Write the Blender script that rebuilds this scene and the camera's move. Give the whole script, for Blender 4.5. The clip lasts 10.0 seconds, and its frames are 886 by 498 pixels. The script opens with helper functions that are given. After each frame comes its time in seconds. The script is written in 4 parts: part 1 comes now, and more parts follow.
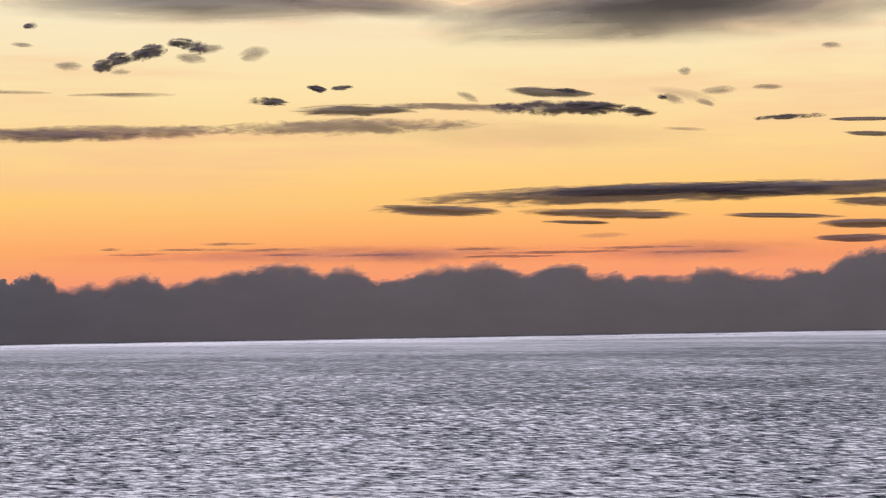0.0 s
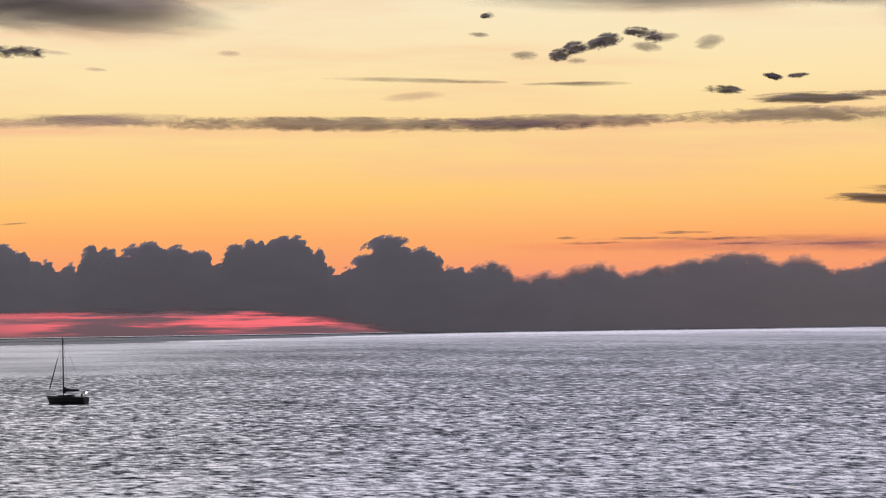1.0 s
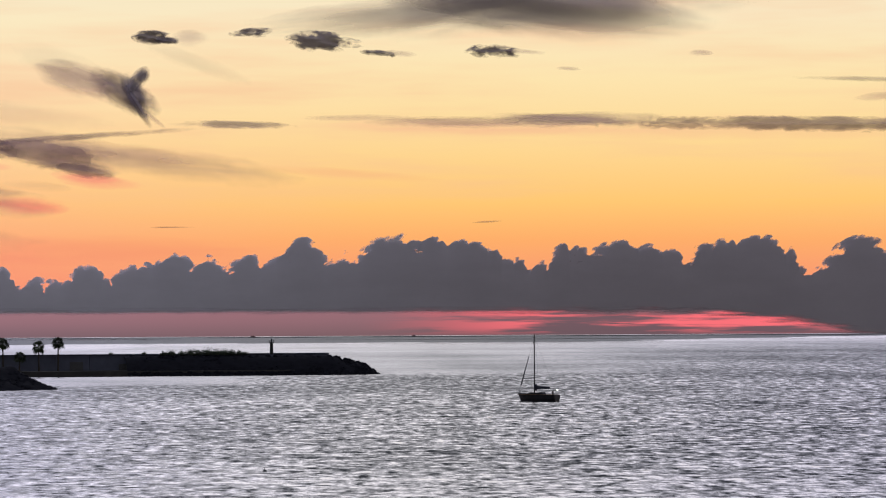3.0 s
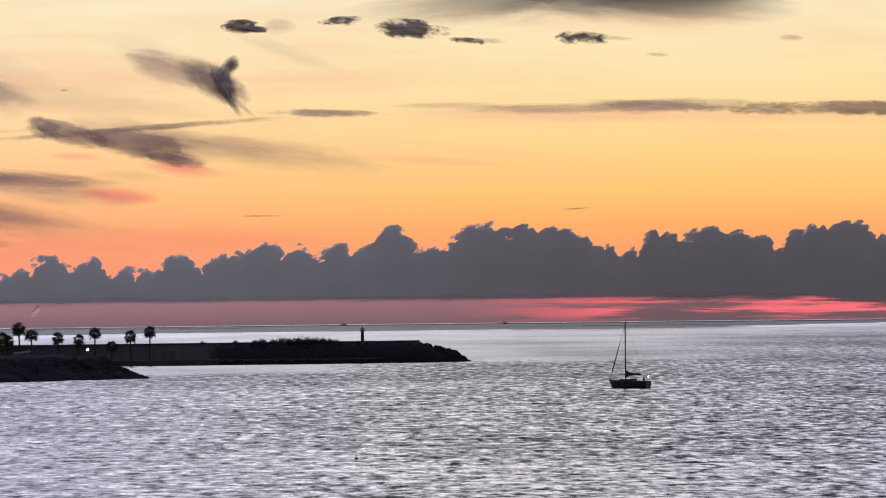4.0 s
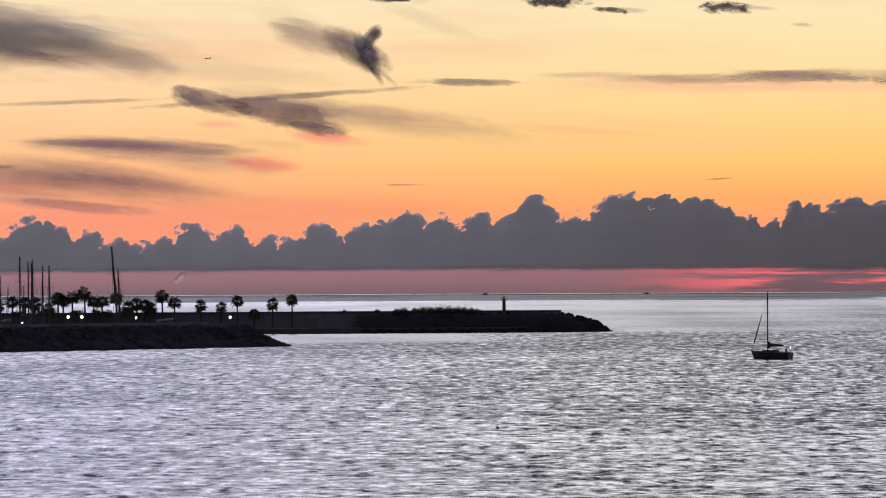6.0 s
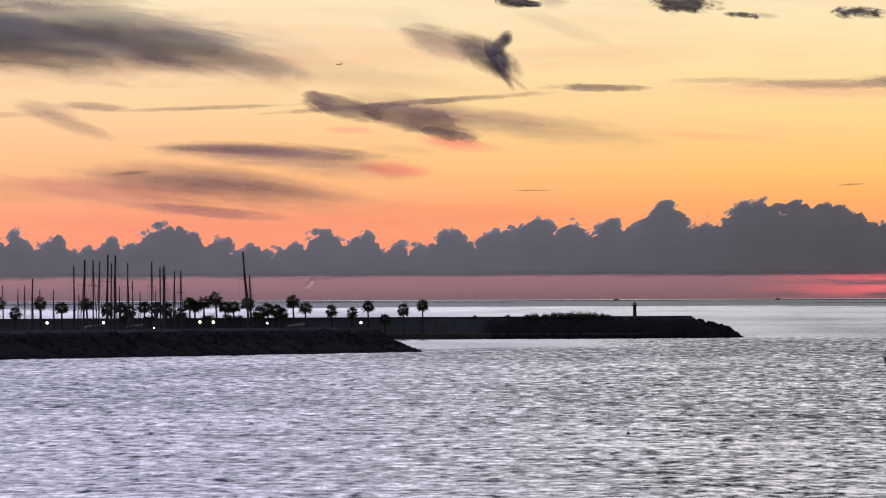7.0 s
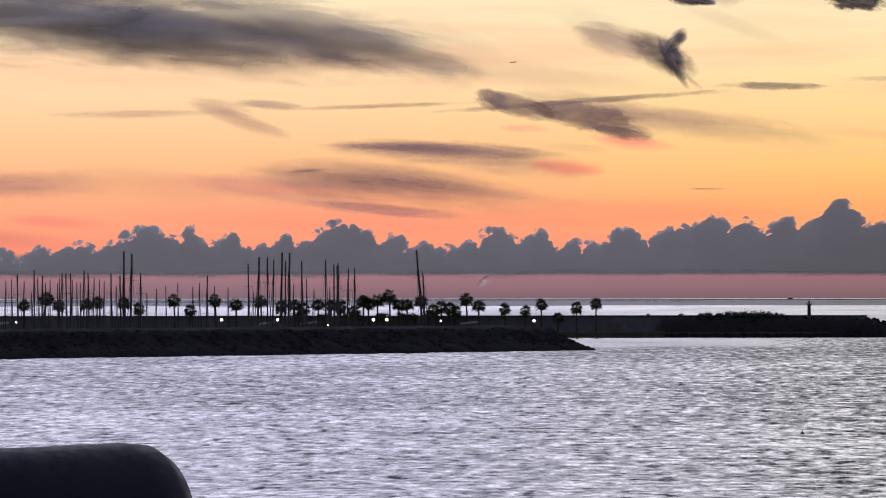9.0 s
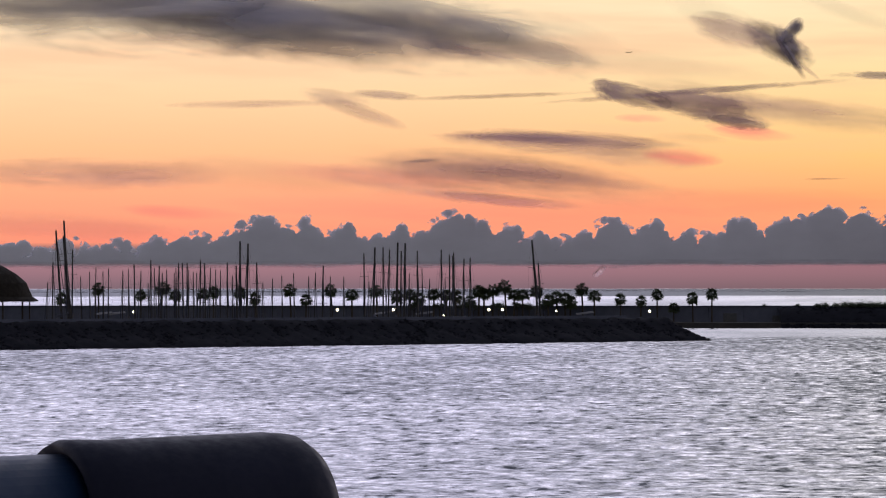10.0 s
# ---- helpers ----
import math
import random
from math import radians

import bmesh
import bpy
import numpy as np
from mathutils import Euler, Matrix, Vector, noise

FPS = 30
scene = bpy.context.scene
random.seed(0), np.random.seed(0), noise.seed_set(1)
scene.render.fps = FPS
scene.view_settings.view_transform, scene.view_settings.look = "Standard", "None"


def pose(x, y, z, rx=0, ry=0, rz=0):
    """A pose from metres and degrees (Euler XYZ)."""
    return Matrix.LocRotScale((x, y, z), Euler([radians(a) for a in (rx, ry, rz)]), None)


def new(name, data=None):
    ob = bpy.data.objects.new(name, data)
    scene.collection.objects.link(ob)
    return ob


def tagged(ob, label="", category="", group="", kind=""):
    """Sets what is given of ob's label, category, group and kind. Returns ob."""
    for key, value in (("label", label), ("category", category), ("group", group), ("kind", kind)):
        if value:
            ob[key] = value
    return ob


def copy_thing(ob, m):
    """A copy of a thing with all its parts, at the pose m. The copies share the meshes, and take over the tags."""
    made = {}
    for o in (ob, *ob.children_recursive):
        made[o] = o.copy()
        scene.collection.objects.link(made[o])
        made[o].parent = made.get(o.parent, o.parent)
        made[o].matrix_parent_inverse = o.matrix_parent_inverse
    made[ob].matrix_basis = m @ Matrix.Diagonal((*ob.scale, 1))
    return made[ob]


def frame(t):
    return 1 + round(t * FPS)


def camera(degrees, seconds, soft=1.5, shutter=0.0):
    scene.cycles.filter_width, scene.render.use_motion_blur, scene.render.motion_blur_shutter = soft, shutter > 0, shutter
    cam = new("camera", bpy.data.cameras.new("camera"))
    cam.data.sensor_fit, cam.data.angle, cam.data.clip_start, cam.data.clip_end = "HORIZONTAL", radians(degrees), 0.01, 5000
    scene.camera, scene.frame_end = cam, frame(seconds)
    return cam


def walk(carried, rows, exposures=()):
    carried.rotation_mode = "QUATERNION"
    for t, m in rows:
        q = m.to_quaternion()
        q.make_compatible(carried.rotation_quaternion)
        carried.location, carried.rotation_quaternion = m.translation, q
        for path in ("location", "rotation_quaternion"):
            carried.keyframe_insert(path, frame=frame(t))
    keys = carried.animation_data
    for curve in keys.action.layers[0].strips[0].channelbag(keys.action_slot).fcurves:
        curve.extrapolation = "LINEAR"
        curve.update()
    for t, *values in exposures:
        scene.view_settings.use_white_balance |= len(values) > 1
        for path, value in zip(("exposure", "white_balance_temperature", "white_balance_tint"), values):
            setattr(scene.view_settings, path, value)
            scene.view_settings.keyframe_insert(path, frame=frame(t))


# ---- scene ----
cam = camera(14.55, 10.0, soft=1.1)

# seconds, turn to the left, tilt up and lean, in degrees; the camera is held at arm's length and turned about the body
ARM, EYE_HEIGHT = 0.5, 18.0
TURNS = [
    (0.0, -17.405, 1.220, -0.993),
    (0.3, -14.946, 1.215, -0.995),
    (0.5, -13.044, 1.200, -0.966),
    (0.7, -11.684, 1.177, -0.938),
    (1.0, -9.888, 1.147, -0.868),
    (1.2, -8.836, 1.122, -0.866),
    (1.5, -7.574, 1.116, -0.739),
    (1.7, -6.498, 1.115, -0.661),
    (2.0, -5.283, 1.138, -0.568),
    (2.2, -4.669, 1.160, -0.465),
    (2.5, -3.519, 1.198, -0.372),
    (2.7, -2.994, 1.212, -0.338),
    (3.0, -2.123, 1.212, -0.319),
    (3.2, -1.682, 1.207, -0.385),
    (4.3, -0.419, 0.884, -0.600),
    (4.5, -0.314, 0.799, -0.537),
    (4.7, -0.228, 0.747, -0.508),
    (5.0, 0.000, 0.650, -0.453),
    (5.2, 0.193, 0.601, -0.412),
    (6.3, 2.337, 0.526, -0.313),
    (6.5, 2.725, 0.538, -0.336),
    (6.8, 3.472, 0.587, -0.267),
    (7.0, 3.870, 0.629, -0.230),
    (7.2, 4.178, 0.657, -0.244),
    (7.5, 4.694, 0.717, -0.205),
    (7.8, 5.051, 0.731, -0.143),
    (8.0, 5.303, 0.732, -0.132),
    (8.2, 5.519, 0.724, -0.063),
    (8.5, 5.849, 0.693, -0.012),
    (8.7, 6.222, 0.655, -0.073),
    (9.0, 6.731, 0.606, -0.065),
    (9.3, 7.266, 0.553, 0.013),
    (9.5, 7.651, 0.522, 0.003),
    (9.7, 7.981, 0.500, -0.018),
    (10.0, 8.638, 0.443, -0.010),
]


def held(turn, tilt, lean):
    a = radians(turn)
    return pose(-ARM * math.sin(a), ARM * math.cos(a), EYE_HEIGHT, 90 + tilt, 0, turn) @ pose(0, 0, 0, 0, 0, lean)


walk(cam, [(t, held(a, b, c)) for t, a, b, c in TURNS], exposures=[(0.0, 0.0), (2.0, 0.0), (4.5, 0.03), (7.5, 0.04), (10.0, 0.1)])

# ---- sky and light ----


def lin(r, g, b):
    return tuple(((v / 255 + 0.055) / 1.055) ** 2.4 if v > 10 else v / 255 / 12.92 for v in (r, g, b)) + (1.0,)


class Nodes:
    """A short way to write node trees."""

    def __init__(self, tree):
        self.tree = tree
        tree.nodes.clear()

    def add(self, kind, ins=None, **props):
        n = self.tree.nodes.new(kind)
        for k, v in props.items():
            setattr(n, k, v)
        for k, v in (ins or {}).items():
            self.put(n.inputs[k], v)
        return n

    def put(self, socket, v):
        if isinstance(v, bpy.types.NodeSocket):
            self.tree.links.new(v, socket)
        else:
            socket.default_value = v

    def math(self, op, a, b=0.0, c=0.0, clamp=False):
        return self.add("ShaderNodeMath", {0: a, 1: b, 2: c}, operation=op, use_clamp=clamp).outputs[0]

    def span(self, v, a, b, lo=0.0, hi=1.0, smooth=True):
        return self.add("ShaderNodeMapRange", {"Value": v, "From Min": a, "From Max": b, "To Min": lo, "To Max": hi},
                        interpolation_type="SMOOTHSTEP" if smooth else "LINEAR").outputs["Result"]

    def mix(self, f, a, b):
        n = self.add("ShaderNodeMix", data_type="RGBA")
        for i, v in ((0, f), (6, a), (7, b)):
            self.put(n.inputs[i], v)
        return n.outputs[2]

    def ramp(self, f, stops):
        n = self.add("ShaderNodeValToRGB", {0: f})
        e = n.color_ramp.elements
        while len(e) < len(stops):
            e.new(0.5)
        for el, (p, c) in zip(e, stops):
            el.position, el.color = p, c
        return n.outputs[0]

    def noise(self, vec, scale, detail=4.0, rough=0.5, **kw):
        return self.add("ShaderNodeTexNoise", {"Vector": vec, "Scale": scale, "Detail": detail, "Roughness": rough, **kw}).outputs[0]

    def scaled(self, vec, s):
        return self.add("ShaderNodeVectorMath", {0: vec, 1: s}, operation="MULTIPLY").outputs[0]


world = bpy.data.worlds.new("dusk_sky")
scene.world = world
world.use_nodes = True
w = Nodes(world.node_tree)
way = w.add("ShaderNodeTexCoord").outputs["Generated"]
axes = w.add("ShaderNodeSeparateXYZ", {0: way})
wx, wy, wz = axes.outputs
low = w.span(wz, -0.005, 0.105, smooth=False)
warm = w.ramp(low, [(0.0, lin(118, 92, 96)), (0.05, lin(146, 106, 113)), (0.0745, lin(152, 108, 116)), (0.079, lin(92, 86, 92)), (0.117, lin(92, 86, 90)), (0.14, lin(248, 150, 114)), (0.26, lin(254, 174, 106)),
                    (0.36, lin(255, 200, 116)), (0.5, lin(254, 215, 146)), (0.68, lin(253, 228, 174)), (0.84, lin(250, 232, 194)), (1.0, lin(242, 230, 200))])
rosy = w.ramp(low, [(0.0, lin(116, 98, 108)), (0.05, lin(152, 114, 124)), (0.0745, lin(160, 119, 129)), (0.079, lin(104, 100, 108)), (0.115, lin(104, 100, 108)), (0.132, lin(250, 148, 119)), (0.27, lin(254, 172, 130)),
                    (0.38, lin(254, 194, 143)), (0.53, lin(253, 212, 165)), (0.68, lin(252, 222, 184)), (0.84, lin(251, 234, 194)), (1.0, lin(242, 228, 204))])
front_low = w.mix(w.span(wx, 0.06, -0.2), warm, rosy)
haze = w.noise(w.scaled(way, (7.0, 7.0, 70.0)), 1.0, 4.0, 0.6)
front_low = w.mix(w.math("MULTIPLY", w.span(haze, 0.42, 0.7), w.span(wz, 0.02, 0.05, 0.0, 0.5)), front_low, lin(246, 190, 150))
# rose streaks low over the sea, with grey haze between them
streak = w.noise(w.scaled(way, (20.0, 20.0, 460.0)), 1.0, 5.0, 0.6)
drift = w.noise(w.scaled(way, (28.0, 28.0, 210.0)), 1.0, 3.0, 0.55)
where = w.math("MULTIPLY", w.math("MULTIPLY", w.span(wx, 0.172, 0.135), w.span(wx, 0.01, 0.075)), w.math("MULTIPLY", w.span(wz, 0.0062, 0.004), w.span(wz, -0.0045, -0.001)))
front_low = w.mix(w.math("MULTIPLY", w.span(wx, 0.01, 0.07), w.span(wz, 0.0055, 0.002, 0.0, 0.75)), front_low, lin(104, 84, 92))
rose = w.math("ADD", w.math("MULTIPLY_ADD", streak, 0.7, w.span(wz, -0.002, 0.0035, -0.03, 0.045)), w.math("MULTIPLY", drift, 0.3))
front_low = w.mix(w.math("MULTIPLY", where, w.span(rose, 0.435, 0.55)), front_low, lin(250, 114, 122))
high = w.span(wz, 0.105, 1.0, smooth=False)
front_high = w.ramp(high, [(0.0, lin(242, 230, 200)), (0.02, (1.3, 1.27, 1.45, 1)), (0.1, (1.72, 1.7, 2.05, 1)), (0.3, (1.4, 1.42, 1.72, 1)), (0.55, (0.3, 0.33, 0.42, 1)), (1.0, (0.14, 0.16, 0.24, 1))])
front_high = w.scaled(front_high, w.add("ShaderNodeCombineXYZ", {0: w.span(wx, 0.2, -0.1, 0.875, 1.1), 1: w.span(wx, 0.2, -0.1, 0.84, 1.06), 2: w.span(wx, 0.06, -0.16, 0.84, 1.14)}).outputs[0])
front = w.mix(w.math("GREATER_THAN", wz, 0.105), front_low, front_high)
rear = w.ramp(w.span(wz, -0.05, 1.0, smooth=False), [(0.0, (0.26, 0.24, 0.25, 1)), (0.3, (0.29, 0.27, 0.29, 1)), (1.0, (0.18, 0.19, 0.25, 1))])
whole = w.mix(w.span(wy, -0.1, 0.75), rear, front)
w.add("ShaderNodeOutputWorld", {0: w.add("ShaderNodeBackground", {"Color": whole, "Strength": 1.0}).outputs[0]})

# ---- materials ----


def material(name):
    m = bpy.data.materials.new(name)
    m.use_nodes = True
    return m, Nodes(m.node_tree)


def rough_stuff(name, dark, light, scale=1.0, rough=0.9, bump=0.05, metal=0.0, fine=9.0, spec=0.5):
    """A matt or satin surface with grain at two scales."""
    m, n = material(name)
    co = n.add("ShaderNodeTexCoord").outputs["Object"]
    big, small = n.noise(co, scale, 5.0, 0.6), n.noise(co, scale * fine, 3.0, 0.6)
    f = n.math("ADD", n.math("MULTIPLY", n.span(big, 0.3, 0.7), 0.65), n.math("MULTIPLY", small, 0.35))
    f = n.math("ADD", f, n.span(n.add("ShaderNodeObjectInfo").outputs["Random"], 0, 1, -0.15, 0.15, smooth=False), clamp=True)
    b = n.add("ShaderNodeBump", {"Height": n.math("ADD", big, n.math("MULTIPLY", small, 0.4)), "Distance": bump, "Strength": 0.7})
    s = n.add("ShaderNodeBsdfPrincipled", {"Base Color": n.mix(f, (*dark, 1), (*light, 1)), "Roughness": n.span(small, 0.3, 0.7, rough - 0.08, min(rough + 0.08, 1)),
                                           "Metallic": metal, "Specular IOR Level": spec, "Normal": b.outputs[0]})
    n.add("ShaderNodeOutputMaterial", {0: s.outputs[0]})
    return m


def lit(name, color, strength):
    m, n = material(name)
    n.add("ShaderNodeOutputMaterial", {0: n.add("ShaderNodeEmission", {"Color": color, "Strength": strength}).outputs[0]})
    return m


def cloud_stuff(name, color, cover, edge0, edge1, ragged, size, through_light=0.12, stretch=2.5, grain=0.54, strain=None):
    """Vapour: covers less towards its rim, which noise frays; some of the sky's light comes through it."""
    m, n = material(name)
    tc = n.add("ShaderNodeTexCoord")
    g = n.add("ShaderNodeSeparateXYZ", {0: tc.outputs["Generated"]})
    u, v = n.math("MULTIPLY_ADD", g.outputs[0], 2.0, -1.0), n.math("MULTIPLY_ADD", g.outputs[2], 2.0, -1.0)
    r = n.math("ADD", n.math("MULTIPLY", u, u), n.math("MULTIPLY", v, v))
    seed = n.add("ShaderNodeObjectInfo").outputs["Random"]
    flat = n.scaled(tc.outputs["Object"], (1.0 / size / stretch, 0.0, 1.0 / size))
    moved = n.add("ShaderNodeVectorMath", {0: flat, 1: n.add("ShaderNodeCombineXYZ", {0: n.math("MULTIPLY", seed, 57.0), 1: n.math("MULTIPLY", seed, 91.0)}).outputs[0]}, operation="ADD").outputs[0]
    fray = n.noise(moved, 1.0, 5.0, grain, Distortion=0.7)
    tatter = n.noise(n.scaled(moved, (0.3, 1.0, 0.45)), 1.0, 3.0, 0.55)
    d = n.math("ADD", r, n.math("MULTIPLY", n.math("SUBTRACT", fray, 0.5), ragged))
    d = n.math("ADD", d, n.math("MULTIPLY", n.math("SUBTRACT", tatter, 0.5), ragged * 0.8))
    head = n.math("SUBTRACT", n.math("MULTIPLY", n.math("GREATER_THAN", n.math("FRACT", n.math("MULTIPLY", seed, 7.3)), 0.4), 2.0), 1.0)
    d = n.math("ADD", d, n.math("MULTIPLY", n.math("MULTIPLY", u, head), 0.22))
    inside = n.span(r, 1.0, 0.8)
    a = n.math("MULTIPLY", n.math("MULTIPLY", n.span(d, edge1, edge0), inside), cover)
    tone = n.mix(n.span(fray, 0.35, 0.7), (*[c * 0.85 for c in color], 1), (*color, 1))
    body = n.add("ShaderNodeMixShader", {0: through_light, 1: n.add("ShaderNodeBsdfDiffuse", {"Color": tone}).outputs[0], 2: n.add("ShaderNodeBsdfTranslucent", {"Color": tone}).outputs[0]})
    if strain:
        # rose sunlight is put into a filter colour that reddens what lies behind
        body = n.add("ShaderNodeBsdfTransparent", {"Color": (*strain, 1)})
    s = n.add("ShaderNodeMixShader", {0: a, 1: n.add("ShaderNodeBsdfTransparent").outputs[0], 2: body.outputs[0]})
    n.add("ShaderNodeOutputMaterial", {0: s.outputs[0]})
    return m


VAPOUR = {
    "dark": cloud_stuff("cloud_dark", (0.4, 0.35, 0.38), 0.96, 0.12, 0.8, 1.7, 7.0, 0.02, 2.2, 0.56),
    "bar": cloud_stuff("cloud_bar", (0.45, 0.38, 0.42), 0.9, 0.25, 0.8, 1.2, 6.0, 0.02, 9.0),
    "mid": cloud_stuff("cloud_mid", (0.58, 0.46, 0.47), 0.66, -0.1, 0.8, 1.0, 9.0, 0.17, 3.5),
    "grey": cloud_stuff("cloud_grey", (0.74, 0.5, 0.56), 0.56, -0.1, 0.85, 0.9, 11.0, 0.4, 6.0),
    "band": cloud_stuff("cloud_band", (0.6, 0.43, 0.45), 0.78, 0.05, 0.85, 1.2, 8.0, 0.16, 3.0),
    "soft": cloud_stuff("cloud_soft", (0.86, 0.54, 0.58), 0.42, -0.3, 0.9, 0.9, 12.0, 0.45, 6.0),
    "faint": cloud_stuff("cloud_faint", (0.66, 0.5, 0.5), 0.16, -0.3, 0.9, 0.9, 20.0, 0.14, 6.0),
    "veil": cloud_stuff("cloud_veil", (0.6, 0.53, 0.54), 0.85, -0.2, 0.9, 0.9, 30.0, 0.14, 6.0),
    "streak": cloud_stuff("cloud_streak", (0.5, 0.49, 0.58), 0.72, -0.1, 0.9, 1.1, 22.0, 0.15, 5.0),
    "plume": cloud_stuff("cloud_plume", (0.42, 0.37, 0.42), 0.85, 0.0, 0.85, 0.6, 9.0, 0.05, 2.0, 0.45),
    "line": cloud_stuff("cloud_line", (0.56, 0.42, 0.42), 0.55, -0.2, 0.9, 1.0, 8.0, 0.1, 6.0),
    # pink and pinkgrey: rosy sunset glow put into the filter colour
    "pink": cloud_stuff("cloud_pink", (1.0, 0.38, 0.27), 0.75, -0.3, 0.9, 1.0, 10.0, 0.95, 5.0, strain=(0.95, 0.6, 0.82)),
    "pinkgrey": cloud_stuff("cloud_pinkgrey", (0.8, 0.46, 0.5), 0.5, -0.3, 0.9, 0.9, 18.0, 0.25, 7.0, strain=(0.93, 0.72, 0.9)),
    "mauve": cloud_stuff("cloud_mauve", (0.62, 0.47, 0.49), 0.7, 0.1, 0.78, 1.2, 10.0, 0.3, 3.0),
    # the curl's pink glow is put into its base colour
    "curl": cloud_stuff("cloud_curl", (1.0, 0.72, 0.72), 0.8, -0.2, 0.9, 1.0, 4.0, 0.95, 3.0),
    "wisp": cloud_stuff("cloud_wisp", (0.5, 0.42, 0.43), 0.62, -0.1, 0.8, 1.9, 2.6, 0.15, 11.0),
}


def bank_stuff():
    """Bank vapour: dun in the east, slate in the middle, paler to the west, with haze put into the tone; puffs and
    tatters fray its crest.
    """
    m, n = material("cloud_bank")
    spot = n.add("ShaderNodeAttribute", attribute_name="spot").outputs["Vector"]
    depth = n.add("ShaderNodeAttribute", attribute_name="depth").outputs["Fac"]
    lift = n.add("ShaderNodeAttribute", attribute_name="lift").outputs["Fac"]
    xyz = n.add("ShaderNodeSeparateXYZ", {0: spot})
    run, z = xyz.outputs[0], xyz.outputs[2]
    shear = n.math("MULTIPLY", n.span(run, -250.0, 50.0, -0.15, -0.8), n.span(run, 790.0, 900.0, 1.0, 0.4))
    bent = n.add("ShaderNodeCombineXYZ", {0: n.math("MULTIPLY_ADD", z, shear, run), 1: z}).outputs[0]
    puff = n.add("ShaderNodeTexVoronoi", {"Vector": bent, "Scale": 0.05, "Detail": 2.0, "Roughness": 0.45, "Lacunarity": 2.3}, voronoi_dimensions="2D", normalize=True).outputs["Distance"]
    tatter = n.noise(n.scaled(bent, (0.6, 1.0, 0.0)), 0.03, 8.0, 0.57, Distortion=0.8)
    east = n.span(run, 790.0, 900.0)
    edge = n.math("ADD", depth, n.math("MULTIPLY", n.math("SUBTRACT", 0.16, n.math("MULTIPLY", puff, puff)), n.math("SUBTRACT", n.span(run, -250.0, 50.0, 1.1, 0.75), n.math("MULTIPLY", east, 0.5))))
    edge = n.math("ADD", edge, n.math("MULTIPLY", n.math("SUBTRACT", tatter, 0.5), n.math("SUBTRACT", n.span(run, -250.0, 50.0, 0.34, 0.62), n.math("MULTIPLY", east, 0.17))))
    edge = n.math("SUBTRACT", edge, n.math("MULTIPLY", n.math("MAXIMUM", n.math("SUBTRACT", -0.1, depth), 0.0), 2.0))
    blur = n.math("ADD", n.span(east, 0.0, 1.0, 0.06, 0.16), n.span(n.noise(bent, 0.013, 2.0, 0.5), 0.52, 0.7, 0.0, 0.05))
    cover = n.math("DIVIDE", n.math("ADD", edge, 0.01), blur, clamp=True)
    # the hem fades into the haze in long streaks
    hem = n.noise(n.scaled(spot, (0.012, 0.0, 0.16)), 1.0, 4.0, 0.6)
    foot = n.math("MULTIPLY_ADD", n.math("SUBTRACT", hem, 0.5), n.span(run, 150.0, 500.0, 0.14, 0.32), lift)
    cover = n.math("MULTIPLY", cover, n.span(foot, -0.06, 0.09))
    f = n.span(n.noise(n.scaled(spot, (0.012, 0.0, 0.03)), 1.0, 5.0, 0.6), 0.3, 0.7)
    # lighter tones at both ends stand in for haze over the bank
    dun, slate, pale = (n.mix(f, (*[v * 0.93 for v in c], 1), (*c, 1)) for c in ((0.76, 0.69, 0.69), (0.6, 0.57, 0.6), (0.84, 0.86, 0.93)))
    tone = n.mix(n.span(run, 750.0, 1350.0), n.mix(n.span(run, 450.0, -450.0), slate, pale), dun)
    thin = n.math("MULTIPLY", n.span(edge, 0.12, 0.0), 0.7)
    body = n.add("ShaderNodeMixShader", {0: thin, 1: n.add("ShaderNodeBsdfDiffuse", {"Color": tone}).outputs[0], 2: n.add("ShaderNodeBsdfTranslucent", {"Color": tone}).outputs[0]})
    n.add("ShaderNodeOutputMaterial", {0: n.add("ShaderNodeMixShader", {0: cover, 1: n.add("ShaderNodeBsdfTransparent").outputs[0], 2: body.outputs[0]}).outputs[0]})
    return m


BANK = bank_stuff()


